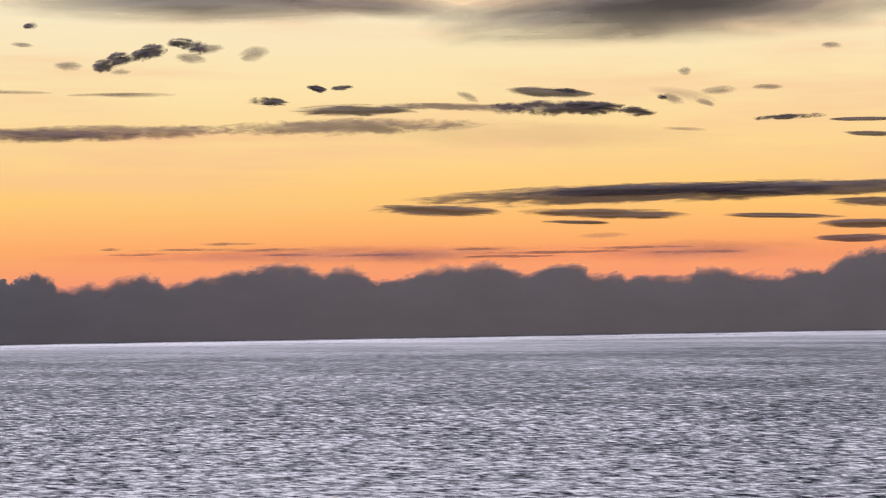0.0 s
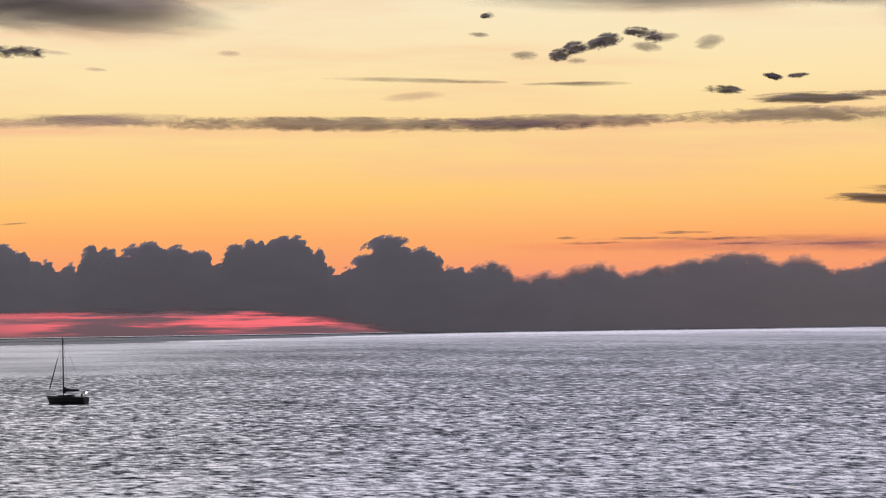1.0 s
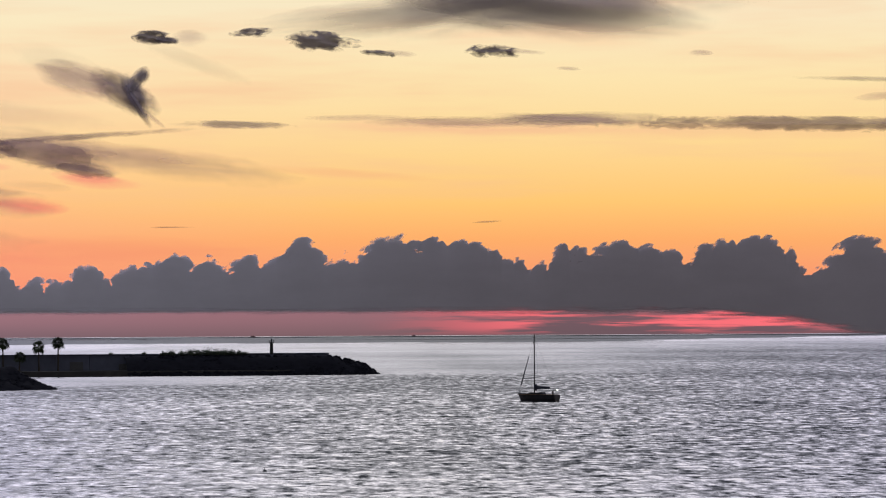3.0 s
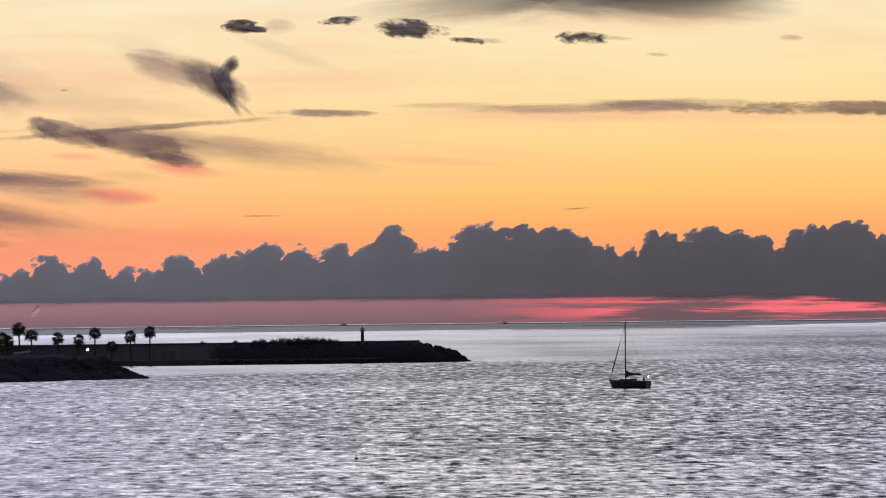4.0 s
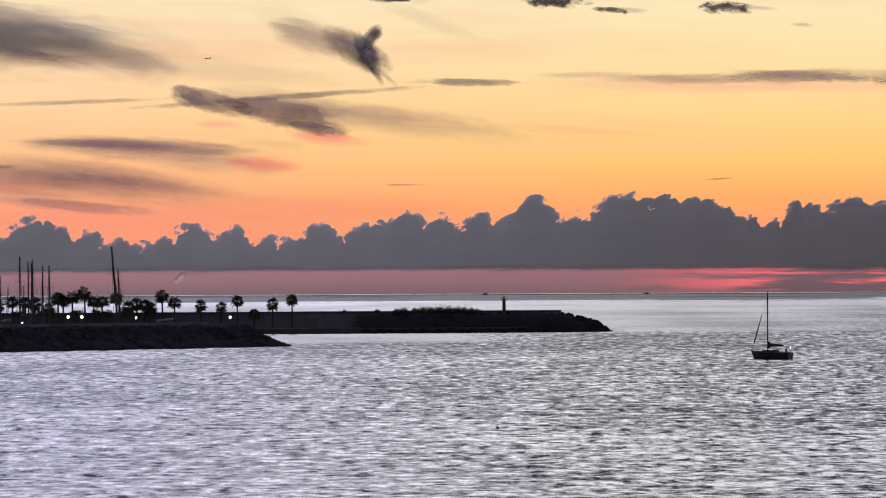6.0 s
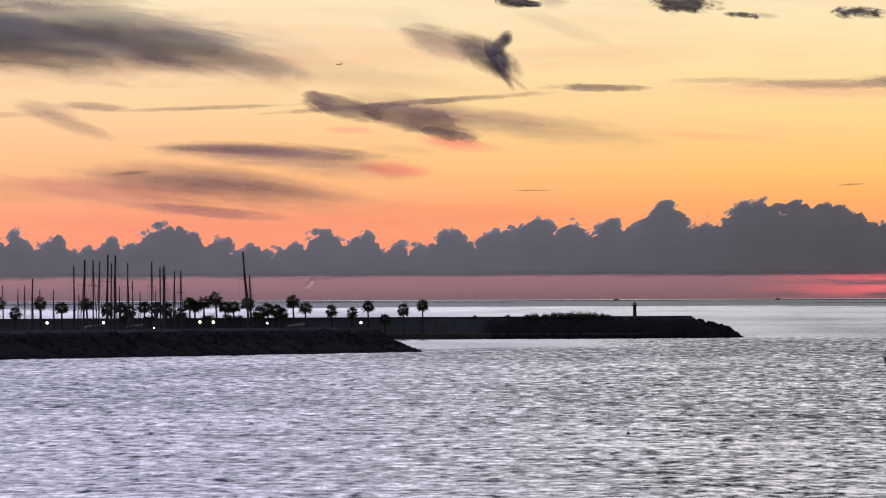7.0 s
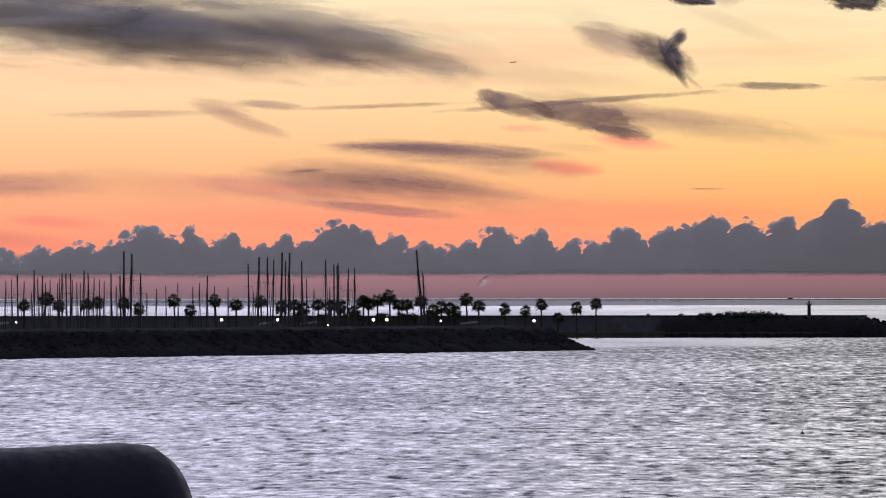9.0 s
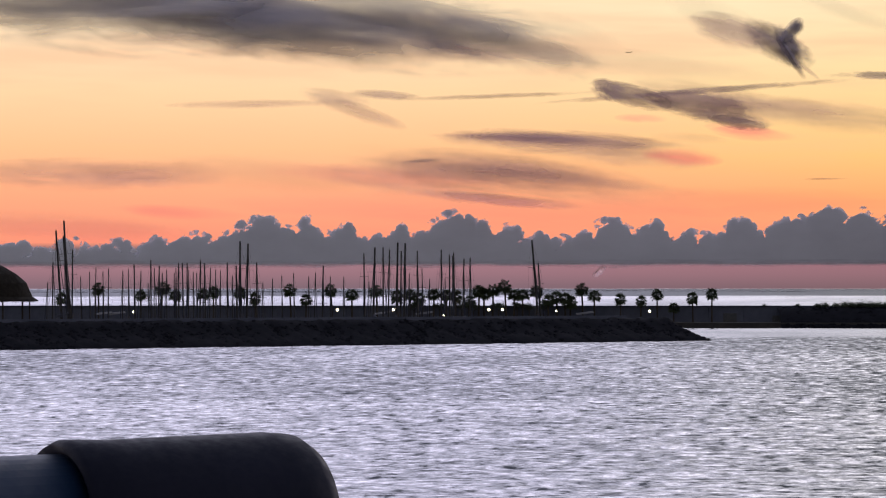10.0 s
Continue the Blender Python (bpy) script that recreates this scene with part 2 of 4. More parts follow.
def sea_stuff():
    """Choppy water: short crests lie across the line of sight and tilt the surface towards the shore."""
    m, n = material("sea_water")
    co = n.add("ShaderNodeTexCoord").outputs["Object"]
    xyz = n.add("ShaderNodeSeparateXYZ", {0: co})
    far = n.add("ShaderNodeVectorMath", {0: co}, operation="LENGTH").outputs["Value"]
    bearing = n.math("ARCTAN2", xyz.outputs[0], xyz.outputs[1])
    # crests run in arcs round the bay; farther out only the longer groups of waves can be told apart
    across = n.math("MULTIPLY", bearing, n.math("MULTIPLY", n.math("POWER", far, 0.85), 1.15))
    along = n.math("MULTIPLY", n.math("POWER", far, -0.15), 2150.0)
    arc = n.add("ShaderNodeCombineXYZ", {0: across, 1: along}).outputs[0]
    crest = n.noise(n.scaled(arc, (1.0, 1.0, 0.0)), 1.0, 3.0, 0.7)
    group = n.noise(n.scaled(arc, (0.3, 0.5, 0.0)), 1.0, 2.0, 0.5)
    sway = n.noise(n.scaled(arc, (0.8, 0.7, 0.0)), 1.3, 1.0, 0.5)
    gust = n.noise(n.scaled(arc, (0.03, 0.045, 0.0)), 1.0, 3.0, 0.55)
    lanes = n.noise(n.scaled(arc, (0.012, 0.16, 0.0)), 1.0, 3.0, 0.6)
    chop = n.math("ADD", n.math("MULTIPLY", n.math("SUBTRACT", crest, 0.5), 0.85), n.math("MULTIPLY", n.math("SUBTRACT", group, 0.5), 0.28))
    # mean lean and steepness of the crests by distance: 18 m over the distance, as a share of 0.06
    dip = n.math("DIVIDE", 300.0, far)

    def steps(*stops):
        return n.ramp(dip, [(p, (v, v, v, 1)) for p, v in stops])

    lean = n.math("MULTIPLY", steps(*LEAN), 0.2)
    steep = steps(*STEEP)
    # smooth water beyond the moles and between them
    calm = n.math("MAXIMUM", n.math("MULTIPLY", n.span(far, 1080.0, 1300.0), n.span(bearing, 0.17, 0.03)), n.math("MULTIPLY", n.span(far, 985.0, 1060.0), n.span(bearing, -0.01, -0.03)))
    steep = n.math("MULTIPLY", steep, n.span(calm, 0.0, 1.0, 1.0, 0.15))
    lean = n.math("MULTIPLY", lean, n.span(calm, 0.0, 1.0, 1.0, 0.84))
    # calmer in the lee of the moles, fresher out to the east
    fresh_wind = n.span(bearing, -0.12, 0.22, *WIND)
    lean = n.math("MULTIPLY", lean, n.math("MULTIPLY", fresh_wind, n.span(gust, 0.3, 0.7, 0.88, 1.12)))
    lean = n.math("MULTIPLY", lean, n.span(bearing, 0.3, 0.44, 1.0, 1.14))
    lean = n.math("ADD", lean, n.math("MULTIPLY", n.math("MULTIPLY", n.math("SUBTRACT", lanes, 0.5), n.span(far, 900.0, 1500.0)), 0.06))
    slope = n.math("MULTIPLY_ADD", n.math("MULTIPLY", chop, n.math("MULTIPLY", steep, n.span(bearing, -0.13, 0.08, 0.54, 1.05))), CHOP, lean)
    # steep little faces of the crests
    face = n.math("MULTIPLY", n.span(crest, 0.58, 0.64, 0.0, 0.09), n.math("MULTIPLY", steep, n.span(bearing, -0.13, 0.08, 0.6, 1.0)))
    slope = n.math("MAXIMUM", n.math("ADD", slope, face), 0.045)
    # a lane along the horizon tilts steeply, standing in for the dark bank's reflection
    inner = n.math("ADD", n.span(bearing, 0.06, 0.2, 3150.0, 4250.0), n.span(lanes, 0.3, 0.7, -150.0, 150.0))
    dark_lane = n.math("MULTIPLY", n.math("GREATER_THAN", far, inner), n.math("LESS_THAN", far, 4730.0))
    slope = n.math("MULTIPLY_ADD", n.math("SUBTRACT", LANE_TILT, slope), dark_lane, slope)
    side = n.math("MULTIPLY", n.math("SUBTRACT", sway, 0.5), n.math("MULTIPLY", steep, 0.25))
    facet = n.add("ShaderNodeVectorMath", {0: n.add("ShaderNodeCombineXYZ", {0: side, 1: n.math("MULTIPLY", slope, -1.0), 2: 1.0}).outputs[0]}, operation="NORMALIZE").outputs[0]
    # waves too small to be told apart act as roughness
    rough = n.math("MULTIPLY", n.span(far, 500.0, 2500.0, 0.06, 0.14), n.span(dark_lane, 0.0, 1.0, 1.0, 0.8))
    s = n.add("ShaderNodeBsdfPrincipled", {"Base Color": (0.012, 0.018, 0.026, 1), "Roughness": rough, "IOR": 1.333, "Normal": facet})
    n.add("ShaderNodeOutputMaterial", {0: s.outputs[0]})
    return m


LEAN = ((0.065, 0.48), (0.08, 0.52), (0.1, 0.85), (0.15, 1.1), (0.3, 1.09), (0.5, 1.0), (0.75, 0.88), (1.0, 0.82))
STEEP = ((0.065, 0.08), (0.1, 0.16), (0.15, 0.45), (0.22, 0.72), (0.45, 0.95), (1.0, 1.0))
WIND, CHOP, LANE_TILT = (0.96, 1.03), 0.98, 0.26
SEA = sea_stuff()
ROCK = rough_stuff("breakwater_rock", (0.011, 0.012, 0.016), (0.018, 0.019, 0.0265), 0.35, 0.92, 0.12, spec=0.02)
CONCRETE = rough_stuff("weathered_concrete", (0.075, 0.086, 0.12), (0.135, 0.15, 0.2), 0.12, 0.9, 0.03, spec=0.2)
PAVING = rough_stuff("quay_paving", (0.03, 0.03, 0.03), (0.06, 0.058, 0.055), 0.3, 0.85, 0.02)
BARK = rough_stuff("palm_bark", (0.022, 0.018, 0.014), (0.06, 0.048, 0.036), 1.5, 0.95, 0.05)
FROND = rough_stuff("palm_frond", (0.022, 0.035, 0.014), (0.06, 0.085, 0.03), 0.8, 0.6, 0.01)
SHRUB = rough_stuff("shrub_leaf", (0.018, 0.03, 0.014), (0.05, 0.07, 0.03), 0.8, 0.7, 0.02)
HULL_DARK = rough_stuff("navy_gelcoat", (0.009, 0.01, 0.015), (0.02, 0.022, 0.032), 0.8, 0.6, 0.004)
HULL_WHITE = rough_stuff("white_gelcoat", (0.55, 0.55, 0.55), (0.78, 0.78, 0.76), 0.8, 0.35, 0.003)
TEAK = rough_stuff("teak_deck", (0.12, 0.08, 0.05), (0.25, 0.17, 0.1), 2.0, 0.8, 0.01)
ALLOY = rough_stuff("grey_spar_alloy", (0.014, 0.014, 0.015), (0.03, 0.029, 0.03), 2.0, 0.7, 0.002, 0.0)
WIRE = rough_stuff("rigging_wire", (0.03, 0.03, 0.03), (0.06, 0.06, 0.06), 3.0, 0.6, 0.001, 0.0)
CANVAS = rough_stuff("dark_sail_cover", (0.015, 0.02, 0.035), (0.04, 0.045, 0.07), 2.0, 0.9, 0.02)
GLASS_DARK = rough_stuff("dark_cabin_glass", (0.008, 0.01, 0.012), (0.02, 0.022, 0.025), 1.0, 0.15, 0.001)
AWNING = rough_stuff("pale_awning_canvas", (0.08, 0.08, 0.09), (0.14, 0.14, 0.15), 1.5, 0.85, 0.01)
STEEL = rough_stuff("painted_steel", (0.04, 0.045, 0.05), (0.09, 0.095, 0.1), 2.0, 0.55, 0.004)
BEACON_PAINT = rough_stuff("beacon_green_paint", (0.004, 0.008, 0.007), (0.009, 0.014, 0.012), 1.0, 0.6, 0.005)
THATCH = rough_stuff("dry_thatch", (0.01, 0.009, 0.008), (0.028, 0.024, 0.019), 1.2, 0.97, 0.1, spec=0.1)
SHIP = rough_stuff("ship_paint", (0.03, 0.03, 0.034), (0.07, 0.065, 0.07), 0.05, 0.6, 0.05)
BLUE_PAINT = rough_stuff("navy_enamel", (0.006, 0.022, 0.062), (0.009, 0.033, 0.085), 6.0, 0.55, 0.0006, spec=0.18)
RUBBER = rough_stuff("black_rubber", (0.005, 0.0065, 0.017), (0.009, 0.011, 0.027), 14.0, 0.6, 0.0006, spec=0.14)
TERRACE = rough_stuff("terrace_stone", (0.06, 0.055, 0.05), (0.12, 0.11, 0.1), 1.5, 0.85, 0.01)
LAMP_GLOW = lit("lamp_glow", (1.0, 0.84, 0.58, 1), 6.0)
STERN_GLOW = lit("stern_light_glow", (1.0, 0.96, 0.9, 1), 8.0)

# ---- shaping helpers ----


def at(az, dist, z=0.0):
    """A place by its bearing to the left of north in degrees, its distance and its height over the sea."""
    a = radians(az)
    return Vector((-dist * math.sin(a), dist * math.cos(a), z))


def shaped(name, bm, mat, smooth=False):
    me = bpy.data.meshes.new(name)
    bm.normal_update()
    bm.to_mesh(me)
    bm.free()
    me.materials.append(mat)
    if smooth:
        me.shade_smooth()
    return me


def part(name, bm, mat, parent, label="", smooth=False):
    """Links a bmesh as one mesh object under a thing or part."""
    ob = new(name, shaped(name, bm, mat, smooth))
    ob.parent = parent
    return tagged(ob, label) if label else ob


def thing(name, m, label, category, group="", kind=""):
    ob = new(name)
    ob.empty_display_size = 0.5
    ob.matrix_basis = m
    return tagged(ob, label, category, group, kind)


def box(bm, cx, cy, cz, sx, sy, sz, bevel=0.0, m=None):
    r = bmesh.ops.create_cube(bm, size=1.0, matrix=(m or Matrix()) @ Matrix.Translation((cx, cy, cz)) @ Matrix.Diagonal((sx, sy, sz, 1)))
    if bevel:
        bmesh.ops.bevel(bm, geom=list({e for v in r["verts"] for e in v.link_edges}), offset=bevel, segments=2, affect="EDGES")


def rod(bm, a, b, r0, r1=None, sides=8):
    """A tapered rod from a to b."""
    a, b = Vector(a), Vector(b)
    q = (b - a).to_track_quat("Z", "Y").to_matrix().to_4x4()
    bmesh.ops.create_cone(bm, cap_ends=True, segments=sides, radius1=r0, radius2=r0 if r1 is None else r1, depth=(b - a).length,
                          matrix=Matrix.Translation((a + b) / 2) @ q)


def fresh():
    return bmesh.new()


def grid_mesh(name, co, rows, cols, mat, smooth=True, wrap=False):
    """A mesh from an array of rows x cols places."""
    i = np.arange(rows * cols).reshape(rows, cols)
    j = np.roll(i, -1, 1) if wrap else i[:, 1:]
    k = i if wrap else i[:, :-1]
    quads = np.stack([k[:-1], j[:-1], j[1:], k[1:]], -1).reshape(-1, 4)
    me = bpy.data.meshes.new(name)
    me.vertices.add(rows * cols)
    me.vertices.foreach_set("co", co.astype(np.float32).ravel())
    me.loops.add(quads.size)
    me.loops.foreach_set("vertex_index", quads.astype(np.int32).ravel())
    me.polygons.add(len(quads))
    me.polygons.foreach_set("loop_start", np.arange(0, quads.size, 4, dtype=np.int32))
    me.update(calc_edges=True)
    me.materials.append(mat)
    if smooth:
        me.shade_smooth()
    return me


# ---- sea ----


def build_sea():
    fine = np.arange(-27.0, 18.01, 0.1)
    az = np.radians(np.concatenate([fine, np.arange(22.0, 330.0, 4.0)]))
    r, radii = 225.0, [0.5, 30.0, 120.0, 180.0, 215.0]
    while r < 4800.0:
        radii.append(r)
        r += max(0.75, 0.4 * r * r / 110000.0)
    radii = np.array(radii + [4800.0])
    rr, aa = np.meshgrid(radii, az, indexing="ij")
    x, y, z = -rr * np.sin(aa), rr * np.cos(aa), np.zeros_like(rr)
    rng = np.random.default_rng(7)
    step = np.gradient(radii)[:, None]
    for k in range(26):
        length = 2.6 * 1.06 ** k * rng.uniform(0.9, 1.1) if k < 20 else rng.uniform(8.0, 20.0)
        turn = rng.normal(1.52, 0.5)
        height = 0.004 * length if k < 20 else 0.02
        kx, ky = 2 * math.pi / length * math.cos(turn), 2 * math.pi / length * math.sin(turn)
        wave = np.sin(kx * x + ky * y + rng.uniform(0, 6.28))
        keep = np.clip((length / step - 2.2) / 2.0, 0, 1) * (rr > 220)
        z += height * keep * wave
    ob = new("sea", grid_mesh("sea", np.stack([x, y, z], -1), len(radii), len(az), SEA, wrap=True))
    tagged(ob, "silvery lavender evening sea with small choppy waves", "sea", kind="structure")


build_sea()

# ---- far mole: quay, wall, rocks ----
ROCK_MESHES = []
for k in range(5):
    bm = fresh()
    bmesh.ops.create_icosphere(bm, subdivisions=1, radius=1.0)
    for v in bm.verts:
        v.co *= random.uniform(0.72, 1.12)
        v.co.z *= 0.75
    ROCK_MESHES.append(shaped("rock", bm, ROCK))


def scatter_rocks(parent, spots, lo, hi):
    """Separate boulders under a mole."""
    for p in spots:
        ob = new("rock", random.choice(ROCK_MESHES))
        ob.parent = parent
        s = random.uniform(lo, hi)
        ob.matrix_basis = Matrix.LocRotScale(p, Euler([random.uniform(0, 6.28) for _ in range(3)]), (s * random.uniform(0.8, 1.3), s, s))


def rubble(parent, spots, lo, hi):
    """The smaller stones of a mole, too many to pick apart, in one mesh."""
    bm = fresh()
    bmesh.ops.create_icosphere(bm, subdivisions=1, radius=1.0)
    bm.verts.index_update()
    ball = np.array([v.co[:] for v in bm.verts])
    tri = np.array([[v.index for v in f.verts] for f in bm.faces])
    bm.free()
    rng = np.random.default_rng(len(spots))
    co, idx = [], []
    for k, p in enumerate(spots):
        turn = np.array(Euler(rng.uniform(0, 6.28, 3)).to_matrix())
        s = rng.uniform(lo, hi) * rng.uniform(0.75, 1.25, 3)
        co.append((ball * rng.uniform(0.75, 1.1, (len(ball), 1)) * s) @ turn.T + np.array(p))
        idx.append(tri + k * len(ball))
    co, idx = np.concatenate(co), np.concatenate(idx)
    me = bpy.data.meshes.new("rubble")
    me.vertices.add(len(co))
    me.vertices.foreach_set("co", co.astype(np.float32).ravel())
    me.loops.add(idx.size)
    me.loops.foreach_set("vertex_index", idx.astype(np.int32).ravel())
    me.polygons.add(len(idx))
    me.polygons.foreach_set("loop_start", np.arange(0, idx.size, 3, dtype=np.int32))
    me.update(calc_edges=True)
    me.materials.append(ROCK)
    ob = new("rubble", me)
    ob.parent = parent
    tagged(ob, kind="stuff")


def mound(name, parent, x0, x1, profile, nx, tip=True, taper=16.0, bow=0.75):
    """A rubble slope along x with the given y, z profile, sloping down at its x1 end."""
    xs = np.linspace(x0, x1, nx)
    co = np.zeros((nx, len(profile), 3))
    for i, x in enumerate(xs):
        f = min(1.0, ((x1 - x) / taper)) if tip else 1.0
        f = max(0.0, f) ** bow
        for j, (y, z) in enumerate(profile):
            n = noise.noise(Vector((x * 0.45, y * 0.45, z * 0.3))) * 0.7 + noise.noise(Vector((x * 0.13, y * 0.2, 3.0))) * 0.5
            mid = profile[len(profile) // 2][0]
            co[i, j] = (x, mid + (y - mid) * (0.25 + 0.75 * f) + n * 0.5, z * f - 1.5 * (1 - f) + (n if z > 0 else 0))
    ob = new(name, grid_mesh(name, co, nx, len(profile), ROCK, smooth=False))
    ob.parent = parent
    return ob


FAR = at(7, 1196)
far_mole = thing("far_mole", pose(FAR.x, FAR.y, 0, 0, 0, 7), "harbour breakwater with concrete wall, quay and rock head", "breakwater", kind="structure")


def far_x(az):
    return -1196 * math.tan(radians(az - 7))


bm = fresh()
box(bm, -40, 8.6, -0.3, 360, 17, 4.4, 0.1)
part("quay", bm, PAVING, far_mole, "dark quay paving")
WALL_TOP = 7.55
PANEL = None
for k in range(31):
    x = -212 + 12.0 * k
    if PANEL is None:
        bm = fresh()
        box(bm, 0, 0, 2.7, 11.92, 1.3, 5.4, 0.06)
        box(bm, 0, -0.35, 5.52, 11.92, 2.1, 0.3, 0.05)
        for j in (-3.9, 0, 3.9):
            box(bm, j, -0.68, 2.6, 0.25, 0.16, 4.8)
        PANEL = shaped("wall_panel", bm, CONCRETE)
    ob = new("wall_panel", PANEL)
    ob.parent = far_mole
    ob.matrix_basis = Matrix.Translation((x, 17.8, 1.92))
bm = fresh()
box(bm, -40, 18.75, 4.5, 355, 0.5, 5.6, 0.05)
part("wall_core", bm, CONCRETE, far_mole)
for az, ww, hh in ((3.87, 4.6, 3.0), (3.0, 7.0, 2.2), (2.55, 5.0, 2.4)):
    bm = fresh()
    box(bm, 0, 0, hh / 2, ww, 0.25, hh, 0.04)
    for j in range(5):
        box(bm, -ww / 2 + ww * (j + 0.5) / 5, -0.14, hh / 2, 0.06, 0.06, hh * 0.96)
    ob = part("store_door", bm, STEEL, far_mole, "dark steel store door")
    ob.matrix_basis = Matrix.Translation((far_x(az), 16.9, 1.92))
mound("rubble_slope", far_mole, 82, 170, [(-3.5, -1.5), (-1.5, 0.4), (1.5, 2.0), (5, 3.8), (9, 5.4), (13, 6.6), (18, 6.3), (24, 5.8), (30, 3.0), (36, -1.5)], 150, bow=0.45)
mound("seaward_slope", far_mole, -215, 120, [(18.6, 5.5), (22, 5.2), (26, 3.6), (30, 1.6), (34, -1.5)], 160, tip=False)
spots = []
for k in range(1250):
    x = random.uniform(84, 171)
    f = min(1, max(0, (170 - x) / 16)) ** 0.45
    y = random.uniform(-2.5, 14)
    spots.append(Vector((x, 16 + (y - 16) * (0.25 + 0.75 * f), max(-0.2, (0.3 + (y + 2) * 0.4) * f - 0.2))))
scatter_rocks(far_mole, spots[:200], 0.6, 1.2)
rubble(far_mole, spots[200:], 0.5, 1.0)

# shrubs on the mole's head


def leaf_clump(bm, c, size, count):
    """Many small leaves in an uneven clump."""
    for _ in range(count):
        p = Vector(c) + Vector((random.gauss(0, size * 0.5), random.gauss(0, size * 0.45), abs(random.gauss(0, size * 0.42))))
        d = Vector((random.gauss(0, 1), random.gauss(0, 1), random.gauss(0.3, 0.8))).normalized()
        s = d.orthogonal().normalized() * size * 0.09
        a, b = p, p + d * size * random.uniform(0.22, 0.4)
        bm.faces.new([bm.verts.new(v) for v in (a, (a + b) / 2 + s, b, (a + b) / 2 - s)])


for az, s in ((2.42, 0.9), (2.3, 1.2), (2.12, 1.0), (1.98, 1.4), (1.85, 1.3), (1.7, 1.5), (1.55, 1.4), (1.42, 1.3), (1.3, 1.2), (1.18, 1.0), (1.08, 0.8), (2.75, 0.6), (3.3, 0.5)):
    bm = fresh()
    leaf_clump(bm, (0, 0, -0.1), s * 1.25, 460)
    for j in range(5):
        rod(bm, (0, 0, -0.3), (random.uniform(-0.5, 0.5) * s, random.uniform(-0.4, 0.4) * s, 0.35 * s), 0.06, 0.02, 5)
    ob = new("shrub", shaped("shrub", bm, SHRUB))
    p = far_mole.matrix_basis @ Vector((far_x(az), 15.5, 7.3 if az < 2.6 else 7.6))
    ob.matrix_basis = Matrix.Translation(p)
    tagged(ob, "dark leafy shrub growing on the breakwater head", "shrub", "shrubs on the breakwater")

# harbour beacon
bp = far_mole.matrix_basis @ Vector((far_x(0.635), 15.0, 6.2))
beacon = thing("harbour_beacon", pose(bp.x, bp.y, 0, 0, 0, 7), "slim dark harbour beacon tower on the breakwater", "beacon")
bz = 6.3
bm = fresh()
bmesh.ops.create_cone(bm, cap_ends=True, segments=16, radius1=1.0, radius2=0.85, depth=0.8, matrix=Matrix.Translation((0, 0, bz + 0.4)))
part("base", bm, CONCRETE, beacon)
bm = fresh()
rod(bm, (0, 0, bz + 0.8), (0, 0, bz + 4.6), 0.66, 0.55, 16)
part("tower", bm, BEACON_PAINT, beacon, smooth=False)
bm = fresh()
bmesh.ops.create_cone(bm, cap_ends=True, segments=16, radius1=0.55, radius2=1.0, depth=0.5, matrix=Matrix.Translation((0, 0, bz + 4.85)))
for j in range(8):
    a = j * math.pi / 4
    rod(bm, (0.92 * math.cos(a), 0.92 * math.sin(a), bz + 5.1), (0.92 * math.cos(a), 0.92 * math.sin(a), bz + 5.8), 0.05, 0.05, 5)
part("gallery", bm, STEEL, beacon)
bm = fresh()
rod(bm, (0, 0, bz + 5.1), (0, 0, bz + 6.0), 0.34, 0.34, 12)
bmesh.ops.create_cone(bm, cap_ends=True, segments=12, radius1=0.46, radius2=0.1, depth=0.4, matrix=Matrix.Translation((0, 0, bz + 6.2)))
part("lantern", bm, STEEL, beacon)

# ---- near mole ----
n0, n1 = at(14, 876), at(4.23, 979)
along = (n1 - n0).normalized()
NEAR_TURN = math.degrees(math.atan2(along.y, along.x))
near_mole = thing("near_mole", pose(n0.x, n0.y, 0.3, 0, 0.085, NEAR_TURN), "dark rubble breakwater with a low parapet", "breakwater", kind="structure")
NEAR_LEN = (n1 - n0).length
mound("rubble_slope", near_mole, -75, NEAR_LEN + 1, [(-13, -1.5), (-10, 0.2), (-5, 1.5), (0.5, 2.8), (4.5, 4.3), (7.5, 5.6), (9.5, 6.05), (14, 6.1), (17, 5.0), (21, 2.5), (25, -1.5)], 320, taper=10)
bm = fresh()
for k in range(17):
    box(bm, -70 + 14 * k + 7, 12.4, 6.35, 13.92, 0.7, 0.9, 0.05)
part("parapet", bm, CONCRETE, near_mole, "pale low parapet wall")
bm = fresh()
box(bm, -52, 34, 3.0, 60, 42, 6.0, 0.1)
part("platform", bm, PAVING, near_mole)
spots = []
for k in range(2600):
    x = random.uniform(-60, NEAR_LEN + 2)
    f = min(1, max(0, (NEAR_LEN + 1 - x) / 10)) ** 0.75
    y = random.uniform(-11, 8.5)
    z = 0.2 + (y + 10) * 0.27 if y < 1 else 3.1 + (y - 1) * 0.4
    spots.append(Vector((x, 7.5 + (y - 7.5) * (0.25 + 0.75 * f), max(-0.3, z * f - 0.4))))
scatter_rocks(near_mole, spots[:280], 0.45, 0.9)
rubble(near_mole, spots[280:], 0.3, 0.7)

# ---- palms on the quay ----


